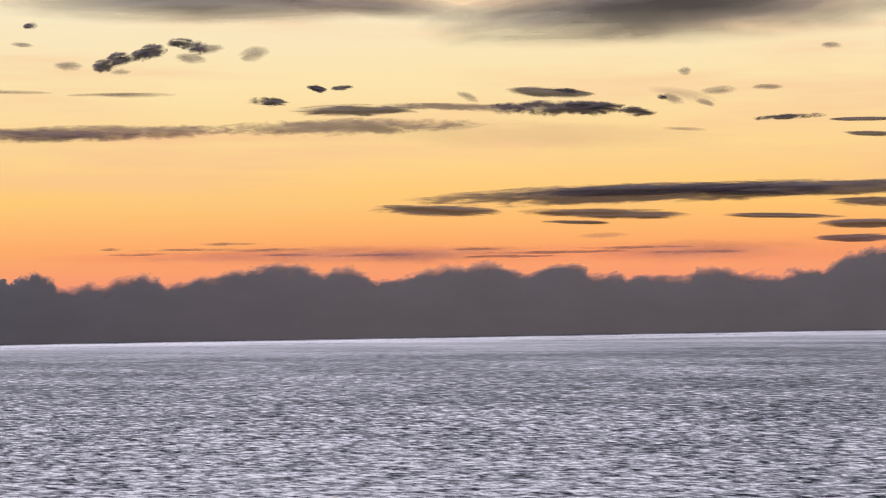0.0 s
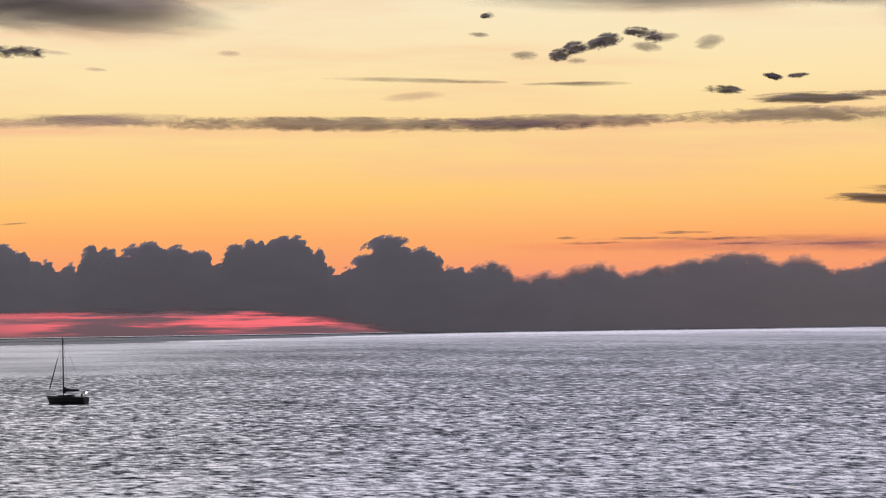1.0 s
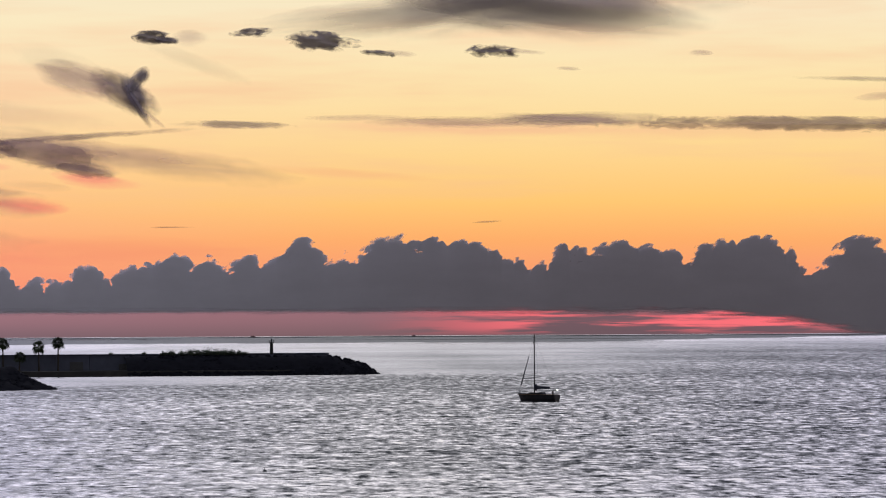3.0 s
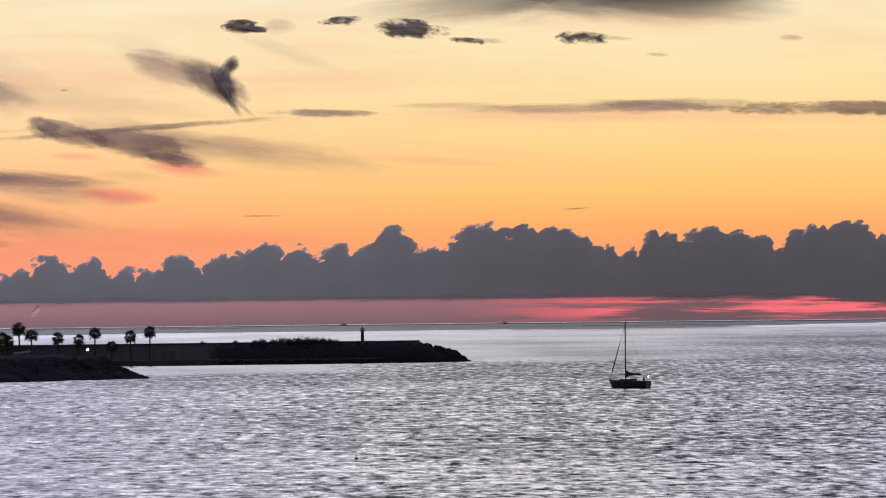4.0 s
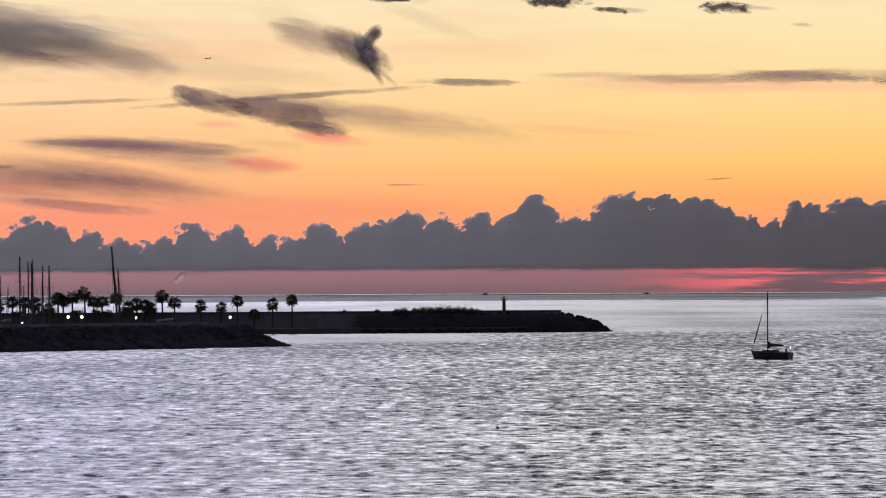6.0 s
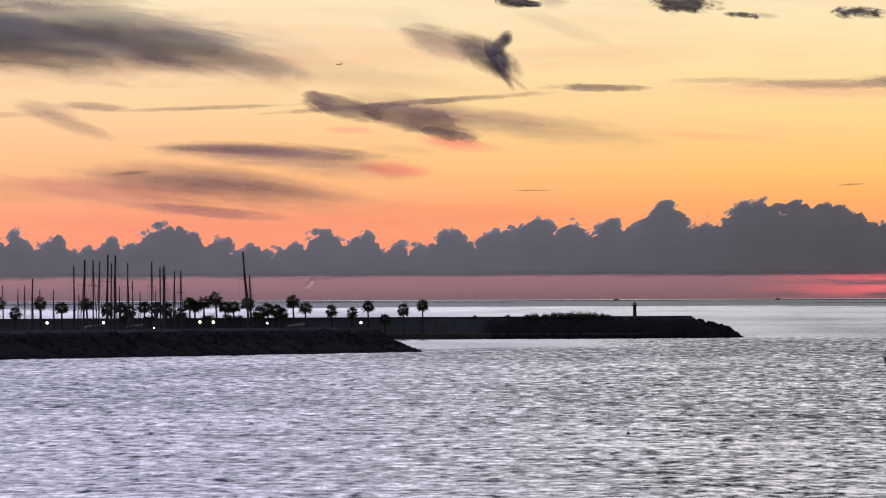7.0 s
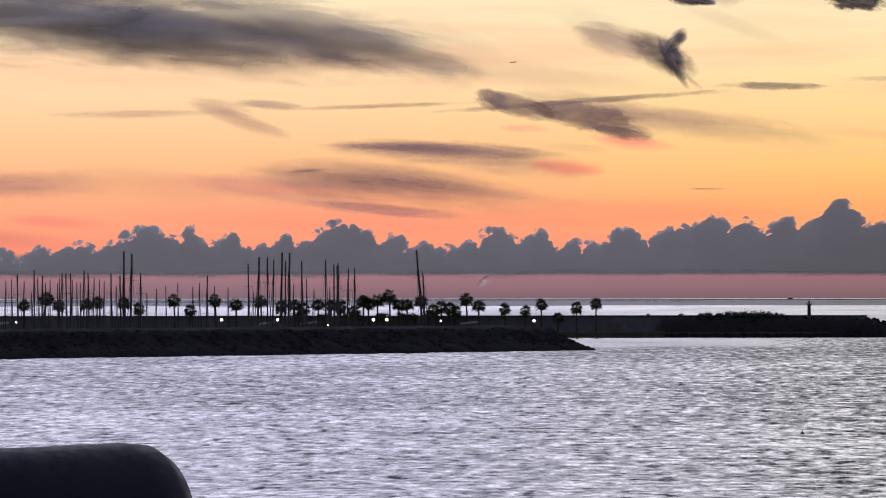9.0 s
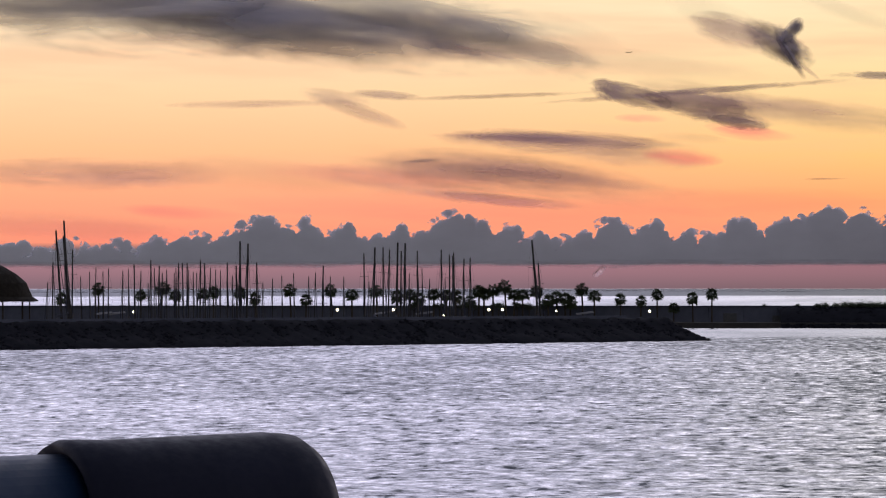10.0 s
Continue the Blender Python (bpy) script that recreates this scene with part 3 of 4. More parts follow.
def palm(height, seed):
    rnd = random.Random(seed)
    top = thing("palm_tree", Matrix(), "fan palm with a ragged round crown, in silhouette", "palm tree", "palms along the quay")
    bm = fresh()
    p = Vector((0, 0, 0))
    bend = Vector((rnd.uniform(-0.05, 0.05), rnd.uniform(-0.05, 0.05), 1))
    for k in range(8):
        q = p + bend * height / 8 + Vector((rnd.uniform(-0.04, 0.04), rnd.uniform(-0.04, 0.04), 0))
        rod(bm, p, q, 0.36 - 0.014 * k + (0.12 if k == 0 else 0), 0.36 - 0.014 * (k + 1), 9)
        p = q
    part("trunk", bm, BARK, top)
    bm = fresh()
    for k in range(78):
        a, e = rnd.uniform(0, 6.283), math.asin(rnd.uniform(-0.75, 1.0))
        d = Vector((math.cos(a) * math.cos(e), math.sin(a) * math.cos(e), math.sin(e)))
        stem = rnd.uniform(0.9, 1.45) * (1 + 0.25 * abs(math.sin(e)))
        base = p + Vector((0, 0, 0.1))
        hub = base + d * stem
        side = d.cross(Vector((0, 0, 1))).normalized()
        up = side.cross(d)
        s = side * 0.035
        bm.faces.new([bm.verts.new(v) for v in (base - s, base + s, hub + s, hub - s)])
        reach = rnd.uniform(1.15, 1.8)
        for j in range(11):
            b = -1.25 + 2.5 * j / 10
            f = d * math.cos(b) + side * math.sin(b)
            tip = hub + f * reach * (1 - 0.12 * abs(b)) + Vector((0, 0, -0.35 * reach * rnd.uniform(0.4, 1.4)))
            midp = hub + (tip - hub) * 0.55 + up * 0.06
            wv = f.cross(up).normalized() * 0.1
            bm.faces.new([bm.verts.new(v) for v in (hub, midp + wv, tip, midp - wv)])
    part("crown", bm, FROND, top)
    bm = fresh()
    for k in range(40):
        a = rnd.uniform(0, 6.283)
        z0 = rnd.uniform(-0.1, -0.5)
        f = Vector((math.cos(a), math.sin(a), 0))
        b = p + f * 0.3 + Vector((0, 0, z0))
        t = b + f * rnd.uniform(0.2, 0.55) + Vector((0, 0, -rnd.uniform(0.6, 1.2)))
        wv = f.cross(Vector((0, 0, 1))) * 0.1
        bm.faces.new([bm.verts.new(v) for v in (b - wv, b + wv, t + wv * 0.3, t - wv * 0.3)])
    part("dead_fronds", bm, BARK, top, "dry hanging fronds")
    return top


PALM_SIZES = (6.0, 8.0, 9.5, 11.5)
PALMS = {}


def plant(az, el, dist=1206.0, scale=1.0):
    """A palm on the quay whose crown is at that bearing and elevation."""
    crown = EYE_HEIGHT + dist * math.tan(radians(el))
    h = crown - 1.95
    size = min(PALM_SIZES, key=lambda v: abs(v - h))
    spin = random.uniform(0, 360)
    p = at(az, dist, 1.9)
    if size not in PALMS:
        PALMS[size] = palm(size, int(size * 10))
        PALMS[size].matrix_basis = pose(p.x, p.y, p.z, 0, 0, spin) @ Matrix.Diagonal((scale, scale, h / size, 1))
    else:
        q = copy_thing(PALMS[size], Matrix())
        q.matrix_basis = pose(p.x, p.y, p.z, 0, 0, spin) @ Matrix.Diagonal((scale, scale, h / size, 1))


for az, el in [(13.62, -0.33), (13.29, -0.21), (13.05, -0.33), (12.58, -0.31), (12.42, -0.28), (11.99, -0.29), (11.73, -0.38), (11.14, -0.24), (10.90, -0.40), (10.46, -0.24), (14.30, -0.22), (14.92, -0.38)]:
    plant(az, el, random.uniform(1203, 1209), 1.25 if el == -0.21 else 0.98)
for az, el in [(10.13, -0.32), (9.72, -0.26), (9.38, -0.35), (9.17, -0.33), (9.02, -0.38), (8.80, -0.32), (8.59, -0.33), (8.43, -0.35), (8.21, -0.42), (8.05, -0.27), (7.95, -0.31), (7.82, -0.24), (7.59, -0.18)]:
    plant(az, el, random.uniform(1203, 1209), 1.1)
for az, el in [(7.47, -0.32), (7.32, -0.32), (7.10, -0.27), (6.90, -0.40), (6.76, -0.36), (6.62, -0.38), (6.54, -0.44), (6.33, -0.23), (6.14, -0.34), (5.71, -0.39), (5.38, -0.42), (5.10, -0.32), (4.52, -0.37), (4.21, -0.31), (4.84, -0.53)]:
    plant(az, el, random.uniform(1203, 1209), 1.05 if az > 6 else 0.9)

# bushy trees between the palms


def bushy_tree(az, crown_z, spread):
    top = thing("quay_tree", pose(*at(az, 1208, 1.9), 0, 0, az), "low dark bushy tree between the quay palms", "tree", "bushy trees on the quay")
    h = crown_z - 1.9
    bm = fresh()
    rod(bm, (0, 0, 0), (0.1, 0, h * 0.6), 0.22, 0.15, 8)
    for j in range(6):
        a = j * 1.05
        rod(bm, (0.1, 0, h * 0.55), (spread * 0.7 * math.cos(a), spread * 0.6 * math.sin(a), h * (0.8 + 0.05 * (j % 3))), 0.09, 0.04, 6)
    part("trunk", bm, BARK, top)
    bm = fresh()
    for j in range(9):
        leaf_clump(bm, (random.uniform(-0.8, 0.8) * spread, random.uniform(-0.6, 0.6) * spread, h * random.uniform(0.66, 0.86)), random.uniform(1.0, 1.5), 90)
    part("crown", bm, SHRUB, top)


for az, crown_z, spread in ((9.12, 8.6, 1.8), (8.7, 8.9, 1.9), (8.33, 8.8, 1.7), (8.14, 8.3, 1.6), (7.72, 8.8, 1.7), (7.42, 8.9, 1.8), (7.22, 8.4, 1.8), (6.98, 8.6, 1.6)):
    bushy_tree(az, crown_z, spread)

# ---- quay lamps ----


def quay_lamp(height, globe):
    top = thing("quay_lamp", Matrix(), "lit globe lamp on a slim quay post", "street lamp", "lamps along the quay")
    bm = fresh()
    rod(bm, (0, 0, 0), (0, 0, 0.5), 0.16, 0.1, 10)
    rod(bm, (0, 0, 0.5), (0, 0, height - globe), 0.08, 0.05, 8)
    part("post", bm, STEEL, top)
    bm = fresh()
    bmesh.ops.create_icosphere(bm, subdivisions=3, radius=globe, matrix=Matrix.Translation((0, 0, height)))
    part("globe", bm, LAMP_GLOW, top, "glowing white globe", smooth=True)
    return top


big_lamp, small_lamp = None, None
for az, el, big in [(13.73, -0.59, 1), (10.38, -0.56, 1), (9.46, -0.56, 1), (7.88, -0.56, 1), (7.66, -0.56, 1), (5.23, -0.58, 1), (8.63, -0.65, 0), (8.03, -0.69, 0), (6.77, -0.58, 0)]:
    p = at(az, 1200, 1.9)
    h = EYE_HEIGHT + 1200 * math.tan(radians(el)) - 1.9
    if big:
        base = big_lamp = big_lamp or quay_lamp(4.2, 0.46)
        ref = 4.2
    else:
        base = small_lamp = small_lamp or quay_lamp(3.0, 0.28)
        ref = 3.0
    q = copy_thing(base, Matrix())
    q.matrix_basis = Matrix.Translation(p) @ Matrix.Diagonal((1, 1, h / ref, 1))
for base in (big_lamp, small_lamp):
    for o in (*base.children_recursive, base):
        bpy.data.objects.remove(o)

# canvas awnings on the quay


def awning(width):
    top = thing("quay_awning", Matrix(), "pale sloping canvas awning on quay posts", "awning", "awnings on the quay")
    bm = fresh()
    box(bm, 0, 0, 0, width, 3.0, 0.06, 0.02, pose(0, 0, 3.3, 0, -7, 0) @ pose(0, 0, 0, 12, 0, 0))
    part("canvas", bm, AWNING, top)
    for sx in (-1, 1):
        for sy in (-1, 1):
            bm = fresh()
            rod(bm, (sx * width * 0.45, sy * 1.3, 0), (sx * width * 0.45, sy * 1.3, 3.3 + sx * width * 0.055 + sy * 0.26), 0.06, 0.05, 8)
            part("post", bm, STEEL, top)
    return top


first = awning(6.0)
for k, (az, turn) in enumerate(((14.22, 0), (14.0, 14), (9.65, -6), (8.95, 5), (6.3, 8))):
    p = at(az, 1197, 1.9)
    q = first if k == 0 else copy_thing(first, Matrix())
    q.matrix_basis = pose(p.x, p.y, p.z, 0, 0, az + turn)

# ---- boats ----


def hull_mesh(bm, length, beam, freeboard, draft=0.5, sheer=0.35, rows=18):
    """A yacht's hull with raked bow and open transom; bow towards -x."""
    rings = []
    for i in range(rows + 1):
        u = i / rows
        x = -length / 2 + length * u
        half = beam / 2 * (math.sin(min(1.0, u * 1.35) * math.pi / 2) ** 0.8) * (1 - 0.25 * max(0, u - 0.6) / 0.4)
        top = freeboard + sheer * (1 - u) ** 2
        ring = []
        for j in range(9):
            a = math.pi * j / 8
            rake = (1 - u) ** 4 * 0.9 * math.sin(a)
            ring.append(bm.verts.new((x + rake, -half * math.cos(a) * (1 - 0.12 * math.sin(a)), top - (top + draft) * math.sin(a) ** 0.8)))
        rings.append(ring)
    for a, b in zip(rings[:-1], rings[1:]):
        for j in range(8):
            bm.faces.new((a[j], a[j + 1], b[j + 1], b[j]))
        bm.faces.new((a[8], a[0], b[0], b[8]))
    bm.faces.new(rings[-1])
    bm.faces.new(rings[0][::-1])


def yacht(name, m, length, mast, hull, label, group="", detail=True, mast_r=0.1, boom_sail=True, jib=True):
    top = thing(name, m, label, "sailing boat", group)
    beam, fb = length * 0.32, length * (0.15 if detail else 0.105)
    bm = fresh()
    hull_mesh(bm, length, beam, fb)
    body = part("hull", bm, hull, top, smooth=False)
    if detail:
        bm = fresh()
        box(bm, 0, 0, fb * 1.12 - 0.18, length * 0.86, beam * 1.02, 0.07, 0.02)
        part("rubbing_strake", bm, TEAK, body)
    bm = fresh()
    box(bm, -length * 0.02, 0, fb + 0.22, length * 0.36, beam * 0.52, 0.5, 0.12)
    cabin = part("cabin", bm, HULL_WHITE if not detail else HULL_DARK, top)
    for s in (-1, 1):
        for j in (-0.1, 0.0, 0.1):
            if detail:
                bm = fresh()
                box(bm, length * j, s * beam * 0.262, fb + 0.28, length * 0.06, 0.02, 0.16, 0.005)
                part("portlight", bm, GLASS_DARK, cabin)
    mx = -length * 0.08
    bm = fresh()
    rod(bm, (mx, 0, fb), (mx, 0, mast), mast_r, mast_r * 0.72, 10)
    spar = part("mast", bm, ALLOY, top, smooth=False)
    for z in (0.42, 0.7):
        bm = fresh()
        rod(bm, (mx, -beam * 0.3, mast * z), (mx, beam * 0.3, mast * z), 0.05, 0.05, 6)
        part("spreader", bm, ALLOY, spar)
    bm = fresh()
    rod(bm, (mx, 0, mast), (mx, 0, mast + 0.7), 0.02, 0.01, 5)
    rod(bm, (mx - 0.3, 0, mast + 0.15), (mx + 0.3, 0, mast + 0.15), 0.02, 0.02, 5)
    part("masthead_vane", bm, WIRE, spar)
    bz = fb + length * 0.13
    bm = fresh()
    rod(bm, (mx + 0.1, 0, bz), (mx + length * 0.4, 0, bz + 0.05), 0.07, 0.06, 8)
    boom = part("boom", bm, ALLOY, top)
    if boom_sail:
        bm = fresh()
        for k in range(12):
            u = k / 11
            x = mx + 0.15 + length * 0.37 * u
            r = 0.46 - 0.2 * u + 0.03 * math.sin(k * 2.1)
            bmesh.ops.create_icosphere(bm, subdivisions=2, radius=1.0, matrix=Matrix.Translation((x, 0.02 * math.sin(k), bz + 0.16 + 0.1 * (1 - u))) @ Matrix.Diagonal((length * 0.025, r * 0.7, r * (1.7 if k < 2 else 1), 1)))
        part("furled_mainsail", bm, CANVAS, boom, "mainsail furled under a dark cover")
    bow, stern = (-length * 0.48, 0, fb + 0.35), (length * 0.48, 0, fb + 0.1)
    bm = fresh()
    thick = 0.025 if detail else 0.0035 * mast
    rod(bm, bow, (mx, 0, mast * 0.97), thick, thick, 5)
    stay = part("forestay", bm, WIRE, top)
    if jib:
        a, b = Vector(bow), Vector((mx, 0, mast * 0.97))
        bm = fresh()
        rod(bm, a + (b - a) * 0.14, a + (b - a) * 0.66, 0.17, 0.08, 8)
        part("furled_jib", bm, CANVAS, stay, "headsail rolled round its stay")
    bm = fresh()
    rod(bm, stern, (mx, 0, mast * 0.99), thick * 0.6, thick * 0.6, 5)
    part("backstay", bm, WIRE, top)
    for s in (-1, 1):
        bm = fresh()
        rod(bm, (mx + 0.2, s * beam * 0.46, fb), (mx, s * beam * 0.3, mast * 0.7), 0.018, 0.018, 5)
        rod(bm, (mx, s * beam * 0.3, mast * 0.7), (mx, 0, mast * 0.98), 0.018, 0.018, 5)
        part("shroud", bm, WIRE, top)
    return top


bd = 18 / math.tan(radians(1.31))
bp = at(-3.67, bd)
boat = yacht("sailing_boat", pose(bp.x, bp.y, 0, 0, 0, -3.6 - 32), 10.4, 15.0, HULL_DARK, "dark sailing boat at anchor with furled sails", mast_r=0.17)
bm = fresh()
for s in (-1, 1):
    for j in range(8):
        x = -4.4 + 1.22 * j
        rod(bm, (x, s * 1.3, 1.05), (x, s * 1.35, 1.75), 0.02, 0.02, 5)
    rod(bm, (-4.6, s * 0.7, 1.8), (4.4, s * 1.35, 1.75), 0.014, 0.014, 5)
part("guard_rail", bm, WIRE, boat)
bm = fresh()
rod(bm, (-4.7, -0.6, 1.3), (-4.9, -0.5, 2.05), 0.025, 0.025, 6)
rod(bm, (-4.7, 0.6, 1.3), (-4.9, 0.5, 2.05), 0.025, 0.025, 6)
rod(bm, (-4.9, -0.5, 2.05), (-4.9, 0.5, 2.05), 0.025, 0.025, 6)
part("pulpit", bm, WIRE, boat)
bm = fresh()
box(bm, 1.2, 0, 1.75, 1.0, 2.0, 0.7, 0.18)
part("spray_hood", bm, CANVAS, boat, "dark canvas spray hood")
bm = fresh()
rod(bm, (4.7, 0.7, 1.0), (4.7, 0.7, 3.0), 0.04, 0.03, 6)
rod(bm, (4.7, -0.7, 1.0), (4.7, -0.7, 2.6), 0.04, 0.03, 6)
rod(bm, (4.7, -0.7, 2.5), (4.7, 0.7, 2.5), 0.03, 0.03, 6)
post = part("stern_arch", bm, WIRE, boat)
bm = fresh()
bmesh.ops.create_icosphere(bm, subdivisions=2, radius=0.15, matrix=Matrix.Translation((4.75, 0.7, 2.6)))
part("stern_light", bm, STERN_GLOW, post, "lit white stern light")
bm = fresh()
bmesh.ops.create_cone(bm, cap_ends=True, segments=16, radius1=0.4, radius2=0.4, depth=0.1, matrix=pose(4.0, 0, 2.0, 0, 90, 0))
rod(bm, (4.0, 0, 0.9), (4.0, 0, 2.0), 0.07, 0.05, 8)
part("wheel", bm, STEEL, boat)
bm = fresh()
rod(bm, (-5.0, 0, 1.1), (-8.5, 0.4, -0.2), 0.03, 0.03, 5)
part("anchor_line", bm, WIRE, boat)

BERTHED = []
for L, M, r in ((9.5, 13.0, 0.12), (12.0, 18.0, 0.19), (15.0, 24.0, 0.29), (20.0, 31.0, 0.4)):
    BERTHED.append((M, yacht("moored_yacht", Matrix(), L, M, HULL_WHITE, "white yacht moored in the marina, bare mast and stays", "yachts in the marina", False, r)))
USED = set()


def berth(az, el, dist, lean=None):
    """A moored yacht whose masthead is at that bearing and elevation."""
    h = EYE_HEIGHT + dist * math.tan(radians(el))
    M, src = min(BERTHED, key=lambda v: abs(v[0] - h))
    p = at(az, dist)
    turn = az + random.choice((82, 97, 262, 278)) + random.uniform(-6, 6)
    lean = random.uniform(-1.3, 1.3) if lean is None else lean
    m = pose(p.x, p.y, 0, 0, lean, 0) @ pose(0, 0, 0, 0, 0, turn)
    # the masthead stays over the berth
    off = m.to_3x3() @ Vector((0, 0, h))
    m.translation -= Vector((off.x, off.y, 0))
    q = src if M not in USED else copy_thing(src, Matrix())
    USED.add(M)
    q.matrix_basis = m @ Matrix.Diagonal((1, 1, h / M, 1))


for az, el in [(13.82, 0.11), (13.72, 0.19), (13.60, 0.08), (13.44, 0.26), (13.40, 0.13), (13.32, 0.17), (13.18, 0.10), (13.07, 0.05), (13.03, 0.13), (12.98, 0.21), (12.93, 0.21), (12.85, 0.21), (12.82, 0.10), (12.76, 0.06)]:
    berth(az, el, random.uniform(1120, 1175))
for az, el in [(12.62, 0.26), (12.56, 0.21), (12.46, 0.13), (12.39, 0.10), (12.20, 0.22), (12.06, 0.17), (11.99, 0.57), (11.84, 0.53), (11.72, 0.22), (11.44, -0.05), (10.86, -0.01), (10.62, 0.17), (10.28, -0.02)]:
    berth(az, el, random.uniform(1110, 1170))
for az, el in [(9.94, 0.37), (9.75, 0.47), (9.64, 0.47), (9.51, 0.43), (9.39, 0.55), (9.33, 0.41), (9.27, 0.54), (9.07, 0.41), (8.98, 0.12), (8.68, 0.43), (8.53, 0.35), (8.48, 0.33), (8.45, 0.38), (8.30, 0.28), (8.20, 0.29)]:
    berth(az, el, random.uniform(1110, 1165))
for az, el, lean in ((7.18, 0.60, -4.5), (7.08, 0.21, -2.5), (15.02, 0.75, -4.0), (14.88, 0.91, -3.0), (14.87, 0.65, -5.0)):
    berth(az, el, 1130, lean)
for az in (14.6, 14.45, 13.9, 13.5, 13.25, 12.7, 12.3, 12.12, 11.6, 11.3, 11.1, 10.75, 10.5, 9.85, 9.2, 8.85, 8.6):
    berth(az, random.uniform(-0.12, 0.1), random.uniform(1120, 1175))
for az, el in [(14.73, 0.43), (15.06, 0.22), (15.13, -0.11), (14.35, 0.14), (14.23, 0.08), (14.14, 0.11)]:
    berth(az, el, random.uniform(1110, 1165))
for M, src in BERTHED:
    if M not in USED:
        for o in (*src.children_recursive, src):
            bpy.data.objects.remove(o)

# fishing boats on the horizon
for az, s in ((1.02, 0.6), (-1.64, 0.5)):
    p = at(az, 4560)
    top = thing("fishing_boat", pose(p.x, p.y, 0, 0, 0, az + 8) @ Matrix.Diagonal((s, s, s, 1)), "tiny dark fishing boat far out at sea", "fishing boat", "boats on the horizon")
    bm = fresh()
    hull_mesh(bm, 11.0, 3.4, 1.5, sheer=1.3)
    part("hull", bm, SHIP, top)
    bm = fresh()
    box(bm, 1.2, 0, 2.5, 2.6, 2.2, 2.4, 0.15)
    part("wheelhouse", bm, SHIP, top)
    bm = fresh()
    rod(bm, (-1.5, 0, 1.4), (-1.5, 0, 5.2), 0.14, 0.1, 6)
    rod(bm, (-1.5, 0, 3.2), (-4.6, 0, 4.2), 0.1, 0.08, 6)
    part("derrick", bm, SHIP, top)

# buoy
p = at(0.83, 18 / math.tan(radians(2.44)))
buoy = thing("buoy", pose(p.x, p.y, 0), "small dark mooring buoy afloat", "buoy")
bm = fresh()
bmesh.ops.create_uvsphere(bm, u_segments=14, v_segments=8, radius=0.24, matrix=Matrix.Translation((0, 0, 0.08)) @ Matrix.Diagonal((1.1, 1.1, 0.85, 1)))
part("float", bm, STEEL, buoy, smooth=True)
bm = fresh()
rod(bm, (0, 0, 0.25), (0, 0, 0.5), 0.04, 0.04, 8)
part("mooring_ring", bm, WIRE, buoy)

# thatched pavilion on the near mole
p = at(16.3, 905)
hut = thing("thatched_pavilion", pose(p.x, p.y, 0, 0, 0, 16), "large dark thatched roof on timber posts", "pavilion")
bm = fresh()
prof = [(15.8, 11.5), (15.9, 11.75), (14.4, 12.6), (13.7, 14.2), (12.9, 16.2), (10.5, 18.4), (6.5, 20.6), (2.5, 21.8), (0.2, 22.2)]
rings = []
for r, z in prof:
    ring = []
    for j in range(72):
        a = j * math.tau / 72
        k = 1 + 0.02 * noise.noise(Vector((math.cos(a) * 4, math.sin(a) * 4, z * 0.5))) + 0.01 * random.uniform(-1, 1)
        ring.append(bm.verts.new((r * k * math.cos(a), r * k * math.sin(a), z + random.uniform(-0.12, 0.12))))
    rings.append(ring)
for a, b in zip(rings[:-1], rings[1:]):
    for j in range(72):
        bm.faces.new((a[j], a[(j + 1) % 72], b[(j + 1) % 72], b[j]))
bm.faces.new(rings[0][::-1])
bm.faces.new(rings[-1])
for k in range(500):
    a = random.uniform(0, math.tau)
    f = Vector((math.cos(a), math.sin(a), 0))
    b = f * random.uniform(14.6, 15.8) + Vector((0, 0, 11.8))
    t = b + f * random.uniform(0.1, 0.7) + Vector((0, 0, -random.uniform(0.3, 0.9)))
    wv = f.cross(Vector((0, 0, 1))) * 0.12
    bm.faces.new([bm.verts.new(v) for v in (b - wv, b + wv, t)])
part("roof", bm, THATCH, hut, "dry thatch roof with drooping eaves")
for j in range(12):
    a = j * math.tau / 12
    bm = fresh()
    rod(bm, (13.8 * math.cos(a), 13.8 * math.sin(a), 5.9), (13.8 * math.cos(a), 13.8 * math.sin(a), 12.2), 0.2, 0.17, 8)
    part("post", bm, BARK, hut)

# light aircraft in the evening sky
p = at(5.57, 4300, 18 + 4300 * math.tan(radians(3.68)))
plane = thing("aeroplane", pose(p.x, p.y, p.z, 0, 2, 8), "small distant aeroplane, dark against the sky", "aeroplane")
bm = fresh()
rod(bm, (-3.5, 0, 0), (3.0, 0, 0.2), 0.5, 0.28, 10)
bmesh.ops.create_icosphere(bm, subdivisions=2, radius=0.5, matrix=Matrix.Translation((-3.5, 0, 0)) @ Matrix.Diagonal((1.6, 1, 1, 1)))
part("fuselage", bm, SHIP, plane)
for s in (-1, 1):
    bm = fresh()
    box(bm, 0.2, s * 3.2, 0.05, 1.3, 6.0, 0.14, 0.04)
    part("wing", bm, SHIP, plane)
bm = fresh()
box(bm, 2.8, 0, 0.9, 0.9, 0.14, 1.4, 0.04)
box(bm, 2.9, 0, 0.3, 0.8, 2.6, 0.1, 0.03)
part("tail", bm, SHIP, plane)

# ---- terrace with the telescope ----
terrace = thing("terrace", Matrix(), "plain stone terrace under the viewer", "terrace", kind="structure")
bm = fresh()
box(bm, 0, -1.5, 8.15, 9.0, 9.0, 16.3, 0.05)
part("terrace_block", bm, TERRACE, terrace)

